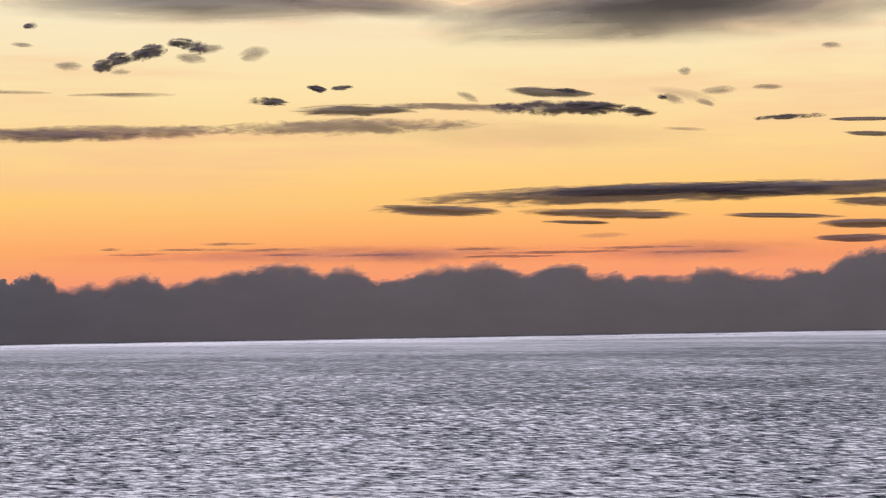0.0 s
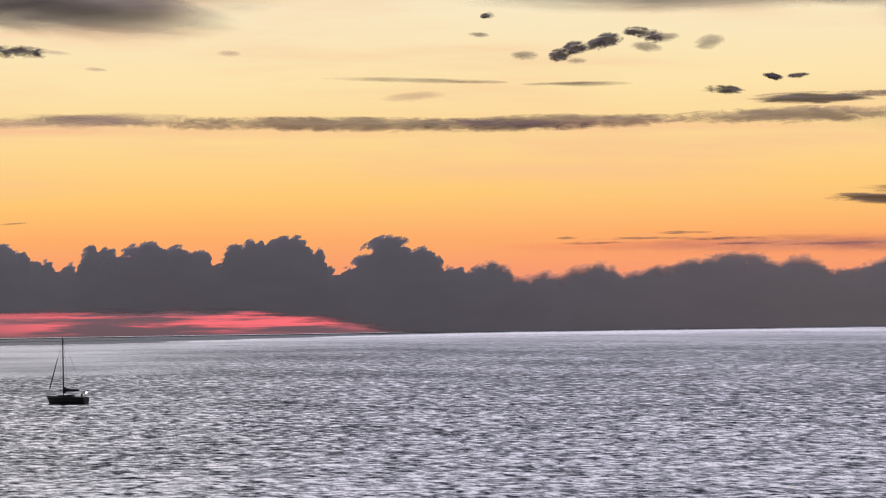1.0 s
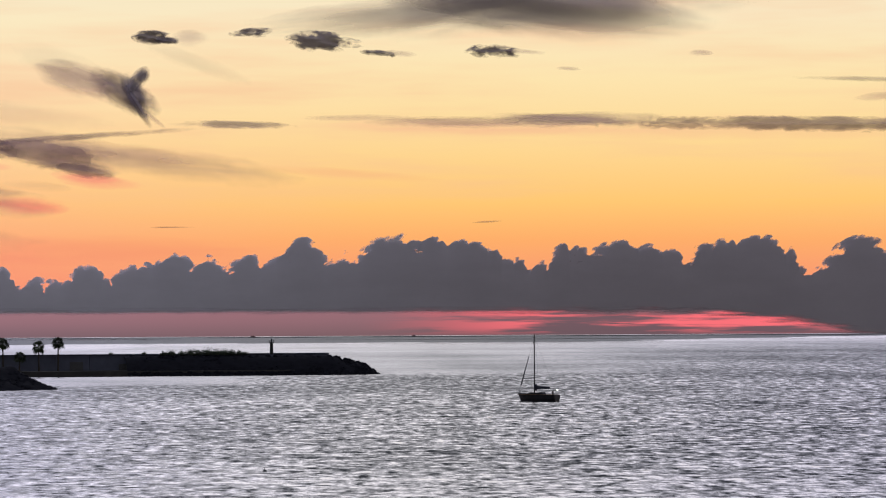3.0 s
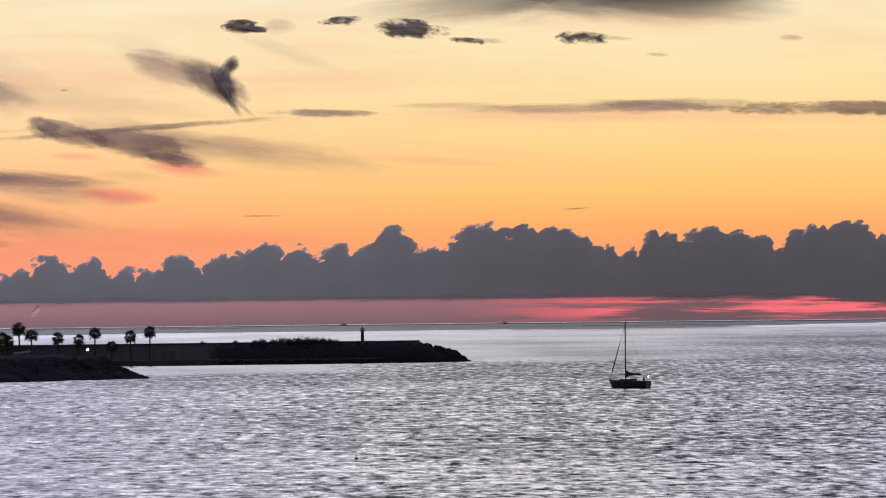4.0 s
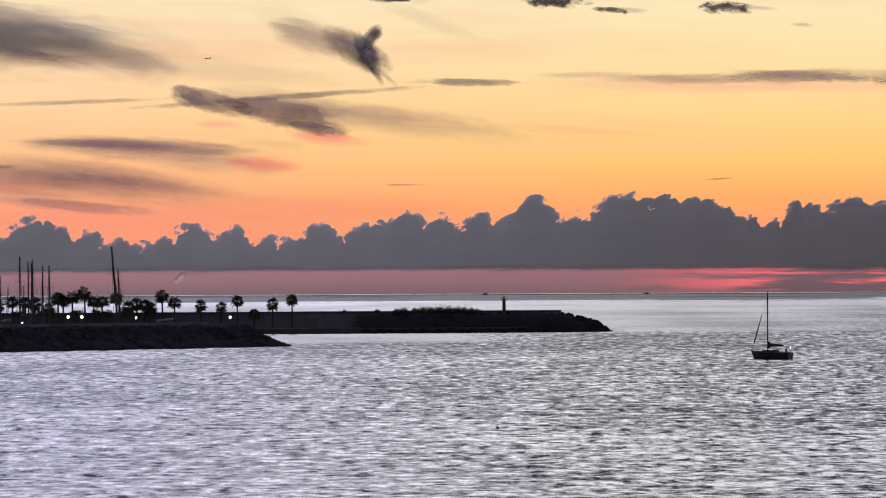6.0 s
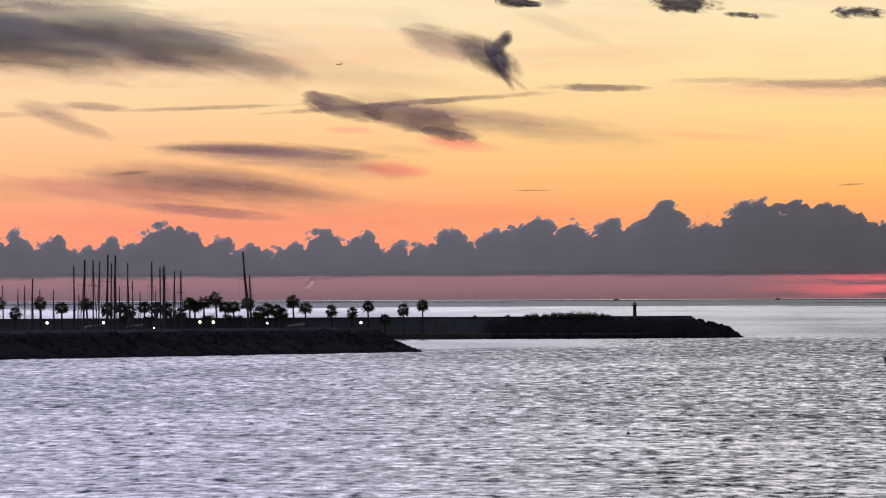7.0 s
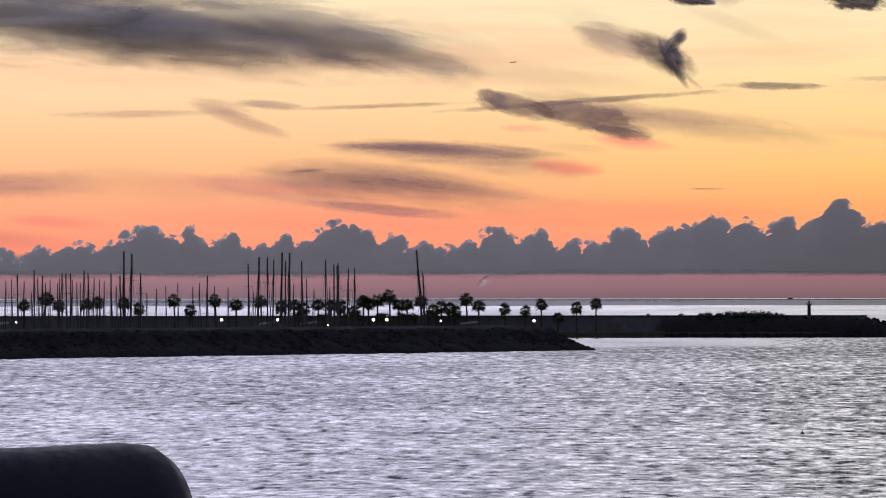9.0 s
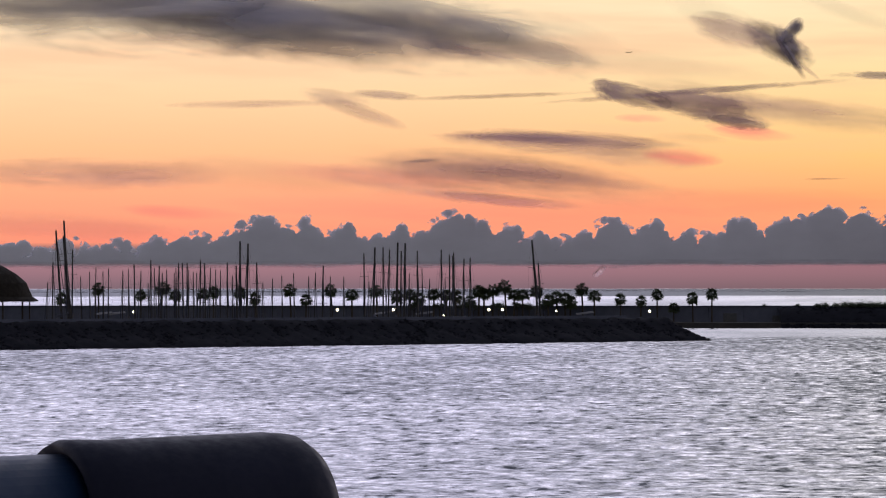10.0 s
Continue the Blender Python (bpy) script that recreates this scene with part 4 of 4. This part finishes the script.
FACE = 8.64
TUBE_TURN = FACE - 30.0
TUBE_R = 0.058
tip = Vector((-0.466, 2.53, EYE_HEIGHT - 0.092 - TUBE_R))
axis = Vector((math.cos(radians(FACE + 30)), math.sin(radians(FACE + 30)), 0.012)).normalized()
scope = thing("viewing_telescope", Matrix.Translation((tip.x - axis.x * 0.45, tip.y - axis.y * 0.45, 16.3)), "navy blue terrace telescope with black rubber hood", "telescope")


def lathe(bm, a, way, stations, sides=48):
    """A turned body along way from a: stations of distance and radius."""
    u = way.orthogonal().normalized()
    v = way.cross(u)
    rings = [[bm.verts.new(a + way * d + (u * math.cos(t) + v * math.sin(t)) * r) for t in [k * math.tau / sides for k in range(sides)]] for d, r in stations]
    for p0, p1 in zip(rings[:-1], rings[1:]):
        for k in range(sides):
            bm.faces.new((p0[k], p0[(k + 1) % sides], p1[(k + 1) % sides], p1[k]))
    bm.faces.new(rings[0][::-1])
    bm.faces.new(rings[-1])


O = tip - scope.matrix_basis.translation
bm = fresh()
lathe(bm, O, axis, [(-0.16, TUBE_R - 0.008), (-0.163, TUBE_R - 0.003), (-0.157, TUBE_R), (-0.13, TUBE_R - 0.001), (-0.03, TUBE_R), (-0.012, TUBE_R - 0.002), (-0.003, TUBE_R - 0.008), (0.0, TUBE_R - 0.016), (-0.004, TUBE_R - 0.02)])
part("hood", bm, RUBBER, scope, "black rubber hood with rounded lip", smooth=True)
bm = fresh()
lathe(bm, O, axis, [(-0.62, 0.03), (-0.61, 0.038), (-0.5, 0.042), (-0.46, TUBE_R - 0.008), (-0.159, TUBE_R - 0.008)])
part("barrel", bm, BLUE_PAINT, scope, "navy enamelled barrel", smooth=True)
bm = fresh()
box(bm, 0, 0, O.z - TUBE_R - 0.03, 0.07, 0.07, 0.1, 0.01)
part("yoke", bm, STEEL, scope)
bm = fresh()
rod(bm, (0, 0, 0.0), (0, 0, 0.03), 0.16, 0.16, 20)
rod(bm, (0, 0, 0.03), (0, 0, O.z - TUBE_R - 0.06), 0.05, 0.045, 16)
part("pedestal", bm, STEEL, scope)

# ---- clouds ----
CLOUD_LABEL = {
    "mauve": "mauve-brown cloud with a firm upper edge",
    "curl": "tiny bright pink curl of vapour",
    "wisp": "thin dark wisp over the cloud bank",
    "plume": "dark smoky plume of cloud with a trailing tail",
    "bar": "long flat dark grey cloud bar", "faint": "barely visible wisp of high cloud", "mid": "dense mauve-grey cloud in the evening sky", "dark": "small dark grey cloud against the evening sky", "grey": "grey drawn-out cloud streak at dusk", "band": "long brown-grey cloud band with ragged edges",
    "soft": "faint brownish wisp of cloud", "veil": "broad thin grey veil of high cloud", "streak": "large dark smoky streak of cloud",
    "line": "thin straight trail of cloud", "pink": "small rose-lit wisp of cloud", "pinkgrey": "faint rosy grey cloud streak",
}


def vapour_mesh(name, width, height, sort):
    """A body of vapour that bulges towards the viewer."""
    rows, cols = 9, 24
    co = np.zeros((rows, cols, 3))
    seed = random.uniform(0, 99)
    for i in range(rows):
        r = i / (rows - 1)
        for j in range(cols):
            a = j * math.tau / cols
            x, z = r * math.cos(a), r * math.sin(a)
            n = noise.noise(Vector((x * 2 + seed, z * 2, seed)))
            co[i, j] = (x * width / 2, -math.sqrt(max(0, 1 - r * r)) * min(width, 2.5 * height) * 0.4 * (1 + 0.5 * n), z * height / 2)
    return grid_mesh(name, co, rows, cols, VAPOUR[sort], wrap=True)


GROW = {"mauve": 1.3, "curl": 1.4, "wisp": 1.3, "plume": 1.3, "bar": 1.1, "faint": 1.2, "dark": 1.08, "mid": 1.38, "band": 1.15, "grey": 1.2, "soft": 1.3, "streak": 1.2, "veil": 1.15, "pink": 1.4, "pinkgrey": 1.3, "line": 1.2}


def cloud(az, el, width, height, tilt, sort):
    """A cloud at that bearing and elevation."""
    dist = 4720.0 if el < 1.3 else 4480.0 if sort == "pink" else random.uniform(4500, 4700)
    k = dist / 4650 * GROW[sort]
    ob = new("cloud", vapour_mesh("cloud", width * k, height * k, sort))
    p = at(az, dist)
    ob.matrix_basis = pose(p.x, p.y, EYE_HEIGHT + dist * math.tan(radians(el)), 0, 0, az) @ pose(0, 0, 0, 0, tilt, 0)
    tagged(ob, CLOUD_LABEL[sort], "cloud", "clouds in the evening sky")


cloud(-24.47, 3.22, 106, 6, 1, "bar")
cloud(-24.46, 2.98, 91, 8, 3, "bar")
cloud(-24.44, 1.87, 129, 14, 1, "bar")
cloud(-24.43, 1.51, 136, 14, 1, "bar")
cloud(-24.34, 1.28, 129, 12, 1, "bar")
cloud(-23.84, 4.44, 27, 8, 4, "mid")
cloud(-23.52, 2.11, 424, 24, -0, "bar")
cloud(-23.18, 3.29, 106, 9, -2, "dark")
cloud(-23.14, 1.66, 182, 8, 2, "bar")
cloud(-22.83, 3.78, 38, 7, 1, "mid")
cloud(-22.28, 5.10, 575, 91, -1, "veil")
cloud(-22.03, 3.75, 45, 11, -4, "mid")
cloud(-21.84, 1.11, 265, 27, -1, "soft")
cloud(-21.74, 3.56, 26, 8, 16, "mid")
cloud(-21.50, 3.12, 61, 6, 3, "line")
cloud(-21.47, 3.67, 91, 15, 11, "soft")
cloud(-21.43, 4.07, 17, 11, 1, "mid")
cloud(-21.28, 3.60, 30, 11, 21, "mid")
cloud(-21.11, 2.14, 379, 17, -1, "bar")
cloud(-21.11, 2.09, 681, 30, -1, "bar")
cloud(-21.05, 3.66, 20, 9, 11, "dark")
cloud(-20.89, 5.07, 575, 91, -4, "veil")
cloud(-20.67, 3.42, 53, 14, 4, "dark")
cloud(-20.27, 1.75, 257, 15, 2, "bar")
cloud(-20.12, 1.40, 68, 7, -1, "soft")
cloud(-19.93, 3.53, 98, 15, 3, "dark")
cloud(-19.71, 1.62, 106, 6, 2, "bar")
cloud(-19.56, 3.78, 45, 9, 6, "dark")
cloud(-19.46, 3.50, 235, 23, 1, "dark")
cloud(-19.33, 3.76, 136, 15, 4, "bar")
cloud(-18.52, 3.07, 530, 38, 2, "faint")
cloud(-17.88, 3.71, 30, 11, 21, "mid")
cloud(-17.88, 3.55, 227, 11, 2, "band")
cloud(-17.19, 1.85, 189, 17, 2, "bar")
cloud(-16.99, 1.10, 167, 18, -0, "soft")
cloud(-16.10, 3.53, 189, 18, -0, "bar")
cloud(-16.10, 3.25, 379, 24, -0, "band")
cloud(-15.94, 5.24, 318, 38, 4, "veil")
cloud(-15.75, 3.90, 38, 8, -5, "dark")
cloud(-15.38, 3.89, 23, 11, 16, "dark")
cloud(-15.36, 3.90, 30, 8, 11, "dark")
cloud(-15.31, 1.15, 530, 21, -0, "soft")
cloud(-14.52, 3.69, 64, 14, 3, "dark")
cloud(-14.30, 4.47, 38, 18, -11, "mid")
cloud(-13.62, 4.57, 35, 11, -3, "mid")
cloud(-13.37, 4.57, 38, 23, -9, "dark")
cloud(-13.27, 4.42, 38, 12, 6, "mid")
cloud(-13.16, 4.66, 45, 17, 7, "dark")
cloud(-12.96, 5.28, 575, 53, 1, "veil")
cloud(-12.69, 4.54, 38, 23, -7, "dark")
cloud(-12.47, 4.47, 35, 18, -19, "dark")
cloud(-12.27, 3.83, 114, 7, -0, "line")
cloud(-12.16, 4.21, 27, 8, 1, "mid")
cloud(-12.13, 4.43, 38, 21, -13, "dark")
cloud(-12.09, 3.21, 424, 21, -0, "band")
cloud(-12.01, 3.84, 114, 5, -0, "line")
cloud(-11.88, 4.31, 33, 20, -7, "dark")
cloud(-11.26, 4.31, 35, 12, 1, "mid")
cloud(-10.70, 4.98, 15, 9, 1, "mid")
cloud(-10.66, 4.97, 17, 9, 1, "dark")
cloud(-10.51, 4.67, 30, 6, 4, "mid")
cloud(-10.44, 3.89, 83, 5, 1, "line")
cloud(-9.52, 3.67, 83, 11, -3, "soft")
cloud(-9.33, 3.94, 250, 7, 2, "line")
cloud(-8.20, 3.22, 681, 21, 1, "band")
cloud(-6.37, 4.41, 30, 7, 1, "soft")
cloud(-4.23, 4.17, 30, 5, 4, "soft")
cloud(-4.04, 5.06, 424, 76, 5, "veil")
cloud(-3.51, 5.12, 681, 68, -3, "veil")
cloud(-3.50, 4.45, 45, 6, 4, "soft")
cloud(-3.02, 4.45, 83, 21, 4, "dark")
cloud(-1.45, 4.43, 45, 8, 5, "soft")
cloud(-1.08, 4.44, 61, 10, 4, "dark")
cloud(-0.88, 3.38, 151, 8, 0, "soft")
cloud(-0.19, 4.62, 106, 30, 6, "dark")
cloud(1.04, 4.78, 64, 14, -4, "dark")
cloud(1.99, 4.30, 151, 23, 20, "faint")
cloud(2.01, 4.69, 45, 21, 0, "soft")
cloud(2.36, 4.65, 38, 11, 5, "dark")
cloud(2.64, 4.70, 58, 21, 3, "dark")
cloud(3.27, 2.73, 257, 33, 6, "soft")
cloud(3.45, 2.32, 98, 15, 6, "pink")
cloud(3.65, 2.40, 83, 14, 6, "pink")
cloud(4.05, 3.06, 379, 8, -4, "mid")
cloud(4.14, 4.21, 167, 45, 22, "faint")
cloud(4.53, 2.92, 204, 45, 7, "soft")
cloud(4.71, 2.27, 106, 15, 3, "faint")
cloud(4.76, 1.93, 91, 18, 3, "pink")
cloud(4.77, 1.96, 98, 20, 3, "pink")
cloud(5.17, 3.45, 318, 38, 6, "faint")
cloud(5.32, 2.59, 61, 11, 2, "pink")
cloud(5.83, 2.00, 212, 30, 5, "soft")
cloud(6.39, 2.17, 333, 35, 3, "grey")
cloud(6.47, 3.95, 151, 42, 18, "faint")
cloud(7.23, 1.71, 318, 43, 6, "soft")
cloud(7.86, 3.81, 348, 67, 12, "streak")
cloud(7.89, 2.96, 288, 7, -2, "line")
cloud(8.26, 1.75, 363, 53, 6, "faint")
cloud(8.49, 3.75, 151, 23, 10, "soft")
cloud(8.96, 1.90, 61, 5, -4, "line")
cloud(9.56, 2.98, 98, 14, 4, "grey")
cloud(9.62, 4.01, 469, 112, 4, "streak")
cloud(10.17, 2.75, 129, 21, 18, "soft")
cloud(10.49, 2.94, 91, 20, 10, "soft")
cloud(11.10, 3.99, 485, 76, 6, "streak")
cloud(11.61, 2.83, 212, 10, -1, "soft")
cloud(11.70, 1.69, 318, 45, 4, "faint")
cloud(11.75, 4.70, 530, 50, 0, "veil")
cloud(12.87, 4.21, 651, 102, 3, "streak")
cloud(13.05, 1.03, 114, 17, 6, "pinkgrey")
cloud(13.09, 1.05, 167, 17, 3, "pinkgrey")
cloud(13.45, 1.66, 212, 35, 0, "soft")
cloud(14.07, 0.71, 318, 33, 3, "pinkgrey")
cloud(14.63, 1.66, 265, 39, 1, "soft")
cloud(14.81, 0.82, 318, 38, 3, "faint")
cloud(-0.70, 2.45, 227, 13, 4, "pinkgrey")
cloud(-7.4, 3.1, 700, 24, 1, "pinkgrey")
cloud(-2.2, 3.22, 420, 22, 1, "pinkgrey")
cloud(-13.5, 3.12, 500, 20, 1, "pinkgrey")
cloud(2.29, 1.59, 62, 2.4, 0, "line")
cloud(-2.88, 1.66, 40, 2.4, -3, "line")
for az, el, width in ((-13.9, 1.36, 78), (-13.2, 1.27, 130), (-12.5, 1.21, 90), (-14.5, 1.25, 100), (-11.9, 1.3, 34), (-14.9, 1.16, 80), (-16.4, 1.14, 150), (-17.8, 1.21, 90), (-18.6, 1.08, 120), (-19.4, 1.14, 200), (-20.5, 1.19, 140), (-21.5, 1.1, 160)):
    cloud(az, el, width, 4.0, 0, "wisp")
cloud(-13.17, 1.16, 363, 13, 0, "pinkgrey")
cloud(2.19, 2.60, 318, 38, 7, "soft")
cloud(3.80, 3.97, 120, 42, 18, "grey")
cloud(3.95, 2.60, 110, 18, 9, "grey")
cloud(9.44, 1.56, 260, 34, 6, "soft")
cloud(9.9, 1.66, 330, 26, 3, "pinkgrey")
cloud(8.3, 1.72, 240, 26, 5, "soft")
cloud(6.07, 0.06, 20, 9, -45, "curl")
cloud(13.6, 4.35, 520, 62, 2, "streak")
cloud(-4.43, 3.33, 220, 20, -1, "grey")
cloud(-4.02, 3.34, 250, 14, 3, "grey")
cloud(-2.56, 3.30, 250, 16, 0, "grey")
cloud(-17.0, 1.12, 800, 34, 0, "pinkgrey")
cloud(-22.0, 1.1, 700, 34, 0, "pinkgrey")
cloud(3.2, 3.83, 100, 42, 28, "plume")
cloud(2.99, 3.80, 56, 30, 62, "plume")
cloud(2.93, 3.96, 44, 20, -52, "plume")
cloud(2.83, 4.06, 20, 16, -20, "plume")
cloud(2.89, 3.56, 66, 11, 57, "plume")
cloud(5.95, 3.06, 46, 28, 16, "mauve")
cloud(5.35, 2.92, 120, 26, 15, "mauve")
cloud(4.45, 2.79, 150, 36, 8, "mauve")
cloud(3.68, 2.49, 84, 17, 9, "mauve")
cloud(7.0, 2.24, 330, 21, 2, "grey")
cloud(7.5, 2.28, 190, 12, 2, "grey")
cloud(7.1, 1.56, 400, 50, 6, "soft")
cloud(6.7, 1.62, 240, 18, 7, "soft")
cloud(7.9, 1.27, 230, 17, 5, "grey")
cloud(7.6, 1.06, 620, 40, 2, "pinkgrey")
cloud(3.6, 1.2, 420, 38, 0, "pinkgrey")
cloud(1.42, 3.27, 150, 11, 1, "mauve")
cloud(2.70, 3.42, 44, 6, 38, "soft")

BANK_D = 4600.0
DEG = BANK_D * math.pi / 180


# turrets of the cloud bank: bearing, top elevation and half width in degrees
WEST = [(16.4, 0.55, 0.5), (15.55, 0.52, 0.56), (14.72, 0.54, 0.37), (13.98, 0.54, 0.37), (13.3, 0.58, 0.3), (12.68, 0.66, 0.37), (11.57, 0.92, 0.45), (10.87, 0.94, 0.14), (10.21, 0.84, 0.16), (9.52, 0.69, 0.28), (9.30, 0.81, 0.14), (8.40, 1.01, 0.36), (7.98, 0.90, 0.19), (7.51, 0.80, 0.26), (7.00, 0.73, 0.14), (6.6, 0.6, 0.3)]
MARINA = [(5.84, 0.89, 0.39), (5.14, 0.86, 0.26), (4.44, 0.70, 0.37), (3.69, 0.95, 0.25), (2.85, 0.93, 0.35), (2.25, 1.15, 0.25), (1.73, 1.05, 0.26), (1.08, 1.10, 0.26), (0.15, 1.32, 0.29), (-0.60, 1.11, 0.28), (-1.39, 1.41, 0.42), (-1.99, 1.32, 0.24), (-2.59, 1.35, 0.3), (-2.96, 1.25, 0.12), (-3.42, 1.08, 0.11)]
MIDDLE = [(-3.75, 1.0, 0.15), (-4.09, 1.23, 0.14), (-4.42, 1.20, 0.19), (-5.02, 1.29, 0.42), (-5.53, 1.19, 0.28), (-5.91, 1.10, 0.23), (-6.47, 1.24, 0.21), (-6.79, 1.30, 0.21), (-7.40, 1.33, 0.36), (-7.86, 1.18, 0.11), (-8.32, 0.88, 0.2), (-9.07, 1.32, 0.39), (-9.53, 1.18, 0.26), (-9.80, 0.96, 0.14)]
EAST = [(-10.03, 0.83, 0.28), (-10.78, 0.94, 0.24), (-11.62, 0.77, 0.37), (-12.46, 0.94, 0.33), (-13.57, 0.85, 0.45), (-14.5, 1.06, 0.45), (-15.13, 1.04, 0.28), (-15.78, 0.98, 0.37), (-16.61, 0.78, 0.37)]
FAR_EAST = [(-17.36, 0.98, 0.4), (-18.11, 1.06, 0.4), (-18.58, 0.93, 0.23), (-19.42, 1.02, 0.33), (-20.16, 0.81, 0.33), (-20.81, 0.78, 0.47), (-21.97, 0.92, 0.28), (-22.67, 0.81, 0.37), (-23.41, 0.89, 0.28), (-24.05, 0.87, 0.28), (-24.52, 1.14, 0.37), (-24.98, 1.18, 0.37), (-25.6, 1.1, 0.5)]
TURRETS = WEST + MARINA + MIDDLE + EAST + FAR_EAST
BANK_FROM, BANK_TO, BANK_STEP = 18.0, -26.5, 0.02


def bank_ridge():
    """The height of the bank's base and of its crest along its whole length, in degrees."""
    az = np.arange(BANK_FROM, BANK_TO, -BANK_STEP)
    order = sorted(TURRETS)
    ridge = np.interp(az, [t[0] for t in order], [t[1] for t in order]) - np.interp(az, [-10.2, -9.8], [0.09, 0.19])
    for a, e, hw in TURRETS:
        # long shoulder on the lee side, steep curling face on the other
        side = az - a
        u = np.where(side > 0, side / (hw * 1.35), -side / (hw * 0.95))
        ridge = np.maximum(ridge, e - (0.12 if a < -10 else 0.3) * (1 - np.exp(-1.1 * u ** 2.6)) - 0.25 * np.maximum(0, u - 1))
    base = np.interp(az, [-10.5, -9.3, -8.3, -6.6, -3.5, 2.0, 13.0], [-0.3, -0.24, -0.06, 0.15, 0.18, 0.2, 0.17])
    return az, ridge - np.interp(az, [-10.2, -9.8], [0.06, 0.02]), base


BANK_LINES = bank_ridge()


def cloud_bank(label, x0, x1):
    """One stretch of the bank between two bearings: a bulging body of vapour with a frayed crest and a hazy hem."""
    cut = slice(round((BANK_FROM - x0) / BANK_STEP), round((BANK_FROM - x1) / BANK_STEP) + 1)
    az, ridge, base = (v[cut] for v in BANK_LINES)
    n, rows = len(az), 16
    mid = at((x0 + x1) / 2, BANK_D)
    share = np.linspace(0, 1, rows)[None, :]
    bottom, top = base[:, None] - 0.12, ridge[:, None] + 0.26
    el = np.concatenate([bottom + (top - bottom) * share, ridge[:, None] - 0.3, bottom], 1)
    out = np.concatenate([BANK_D - 12 - 22 * np.sqrt(1 - share ** 3) + 0 * az[:, None], np.full((n, 1), BANK_D + 14.0), np.full((n, 1), BANK_D + 30.0)], 1)
    a = np.radians(az)[:, None]
    co = np.stack([-out * np.sin(a) - mid.x, out * np.cos(a) - mid.y, el * DEG], -1)
    me = grid_mesh("cloud_bank", co, n, rows + 2, BANK, wrap=True)
    run = np.repeat(-az[:, None] * DEG, rows + 2, 1)
    me.attributes.new("spot", "FLOAT_VECTOR", "POINT").data.foreach_set("vector", np.stack([run, 0 * run, el * DEG], -1).astype(np.float32).ravel())
    me.attributes.new("depth", "FLOAT", "POINT").data.foreach_set("value", (ridge[:, None] - el).astype(np.float32).ravel())
    me.attributes.new("lift", "FLOAT", "POINT").data.foreach_set("value", (el - base[:, None]).astype(np.float32).ravel())
    ob = new("cloud_bank", me)
    ob.matrix_basis = pose(mid.x, mid.y, EYE_HEIGHT)
    tagged(ob, label, "cloud", "cloud bank over the horizon")


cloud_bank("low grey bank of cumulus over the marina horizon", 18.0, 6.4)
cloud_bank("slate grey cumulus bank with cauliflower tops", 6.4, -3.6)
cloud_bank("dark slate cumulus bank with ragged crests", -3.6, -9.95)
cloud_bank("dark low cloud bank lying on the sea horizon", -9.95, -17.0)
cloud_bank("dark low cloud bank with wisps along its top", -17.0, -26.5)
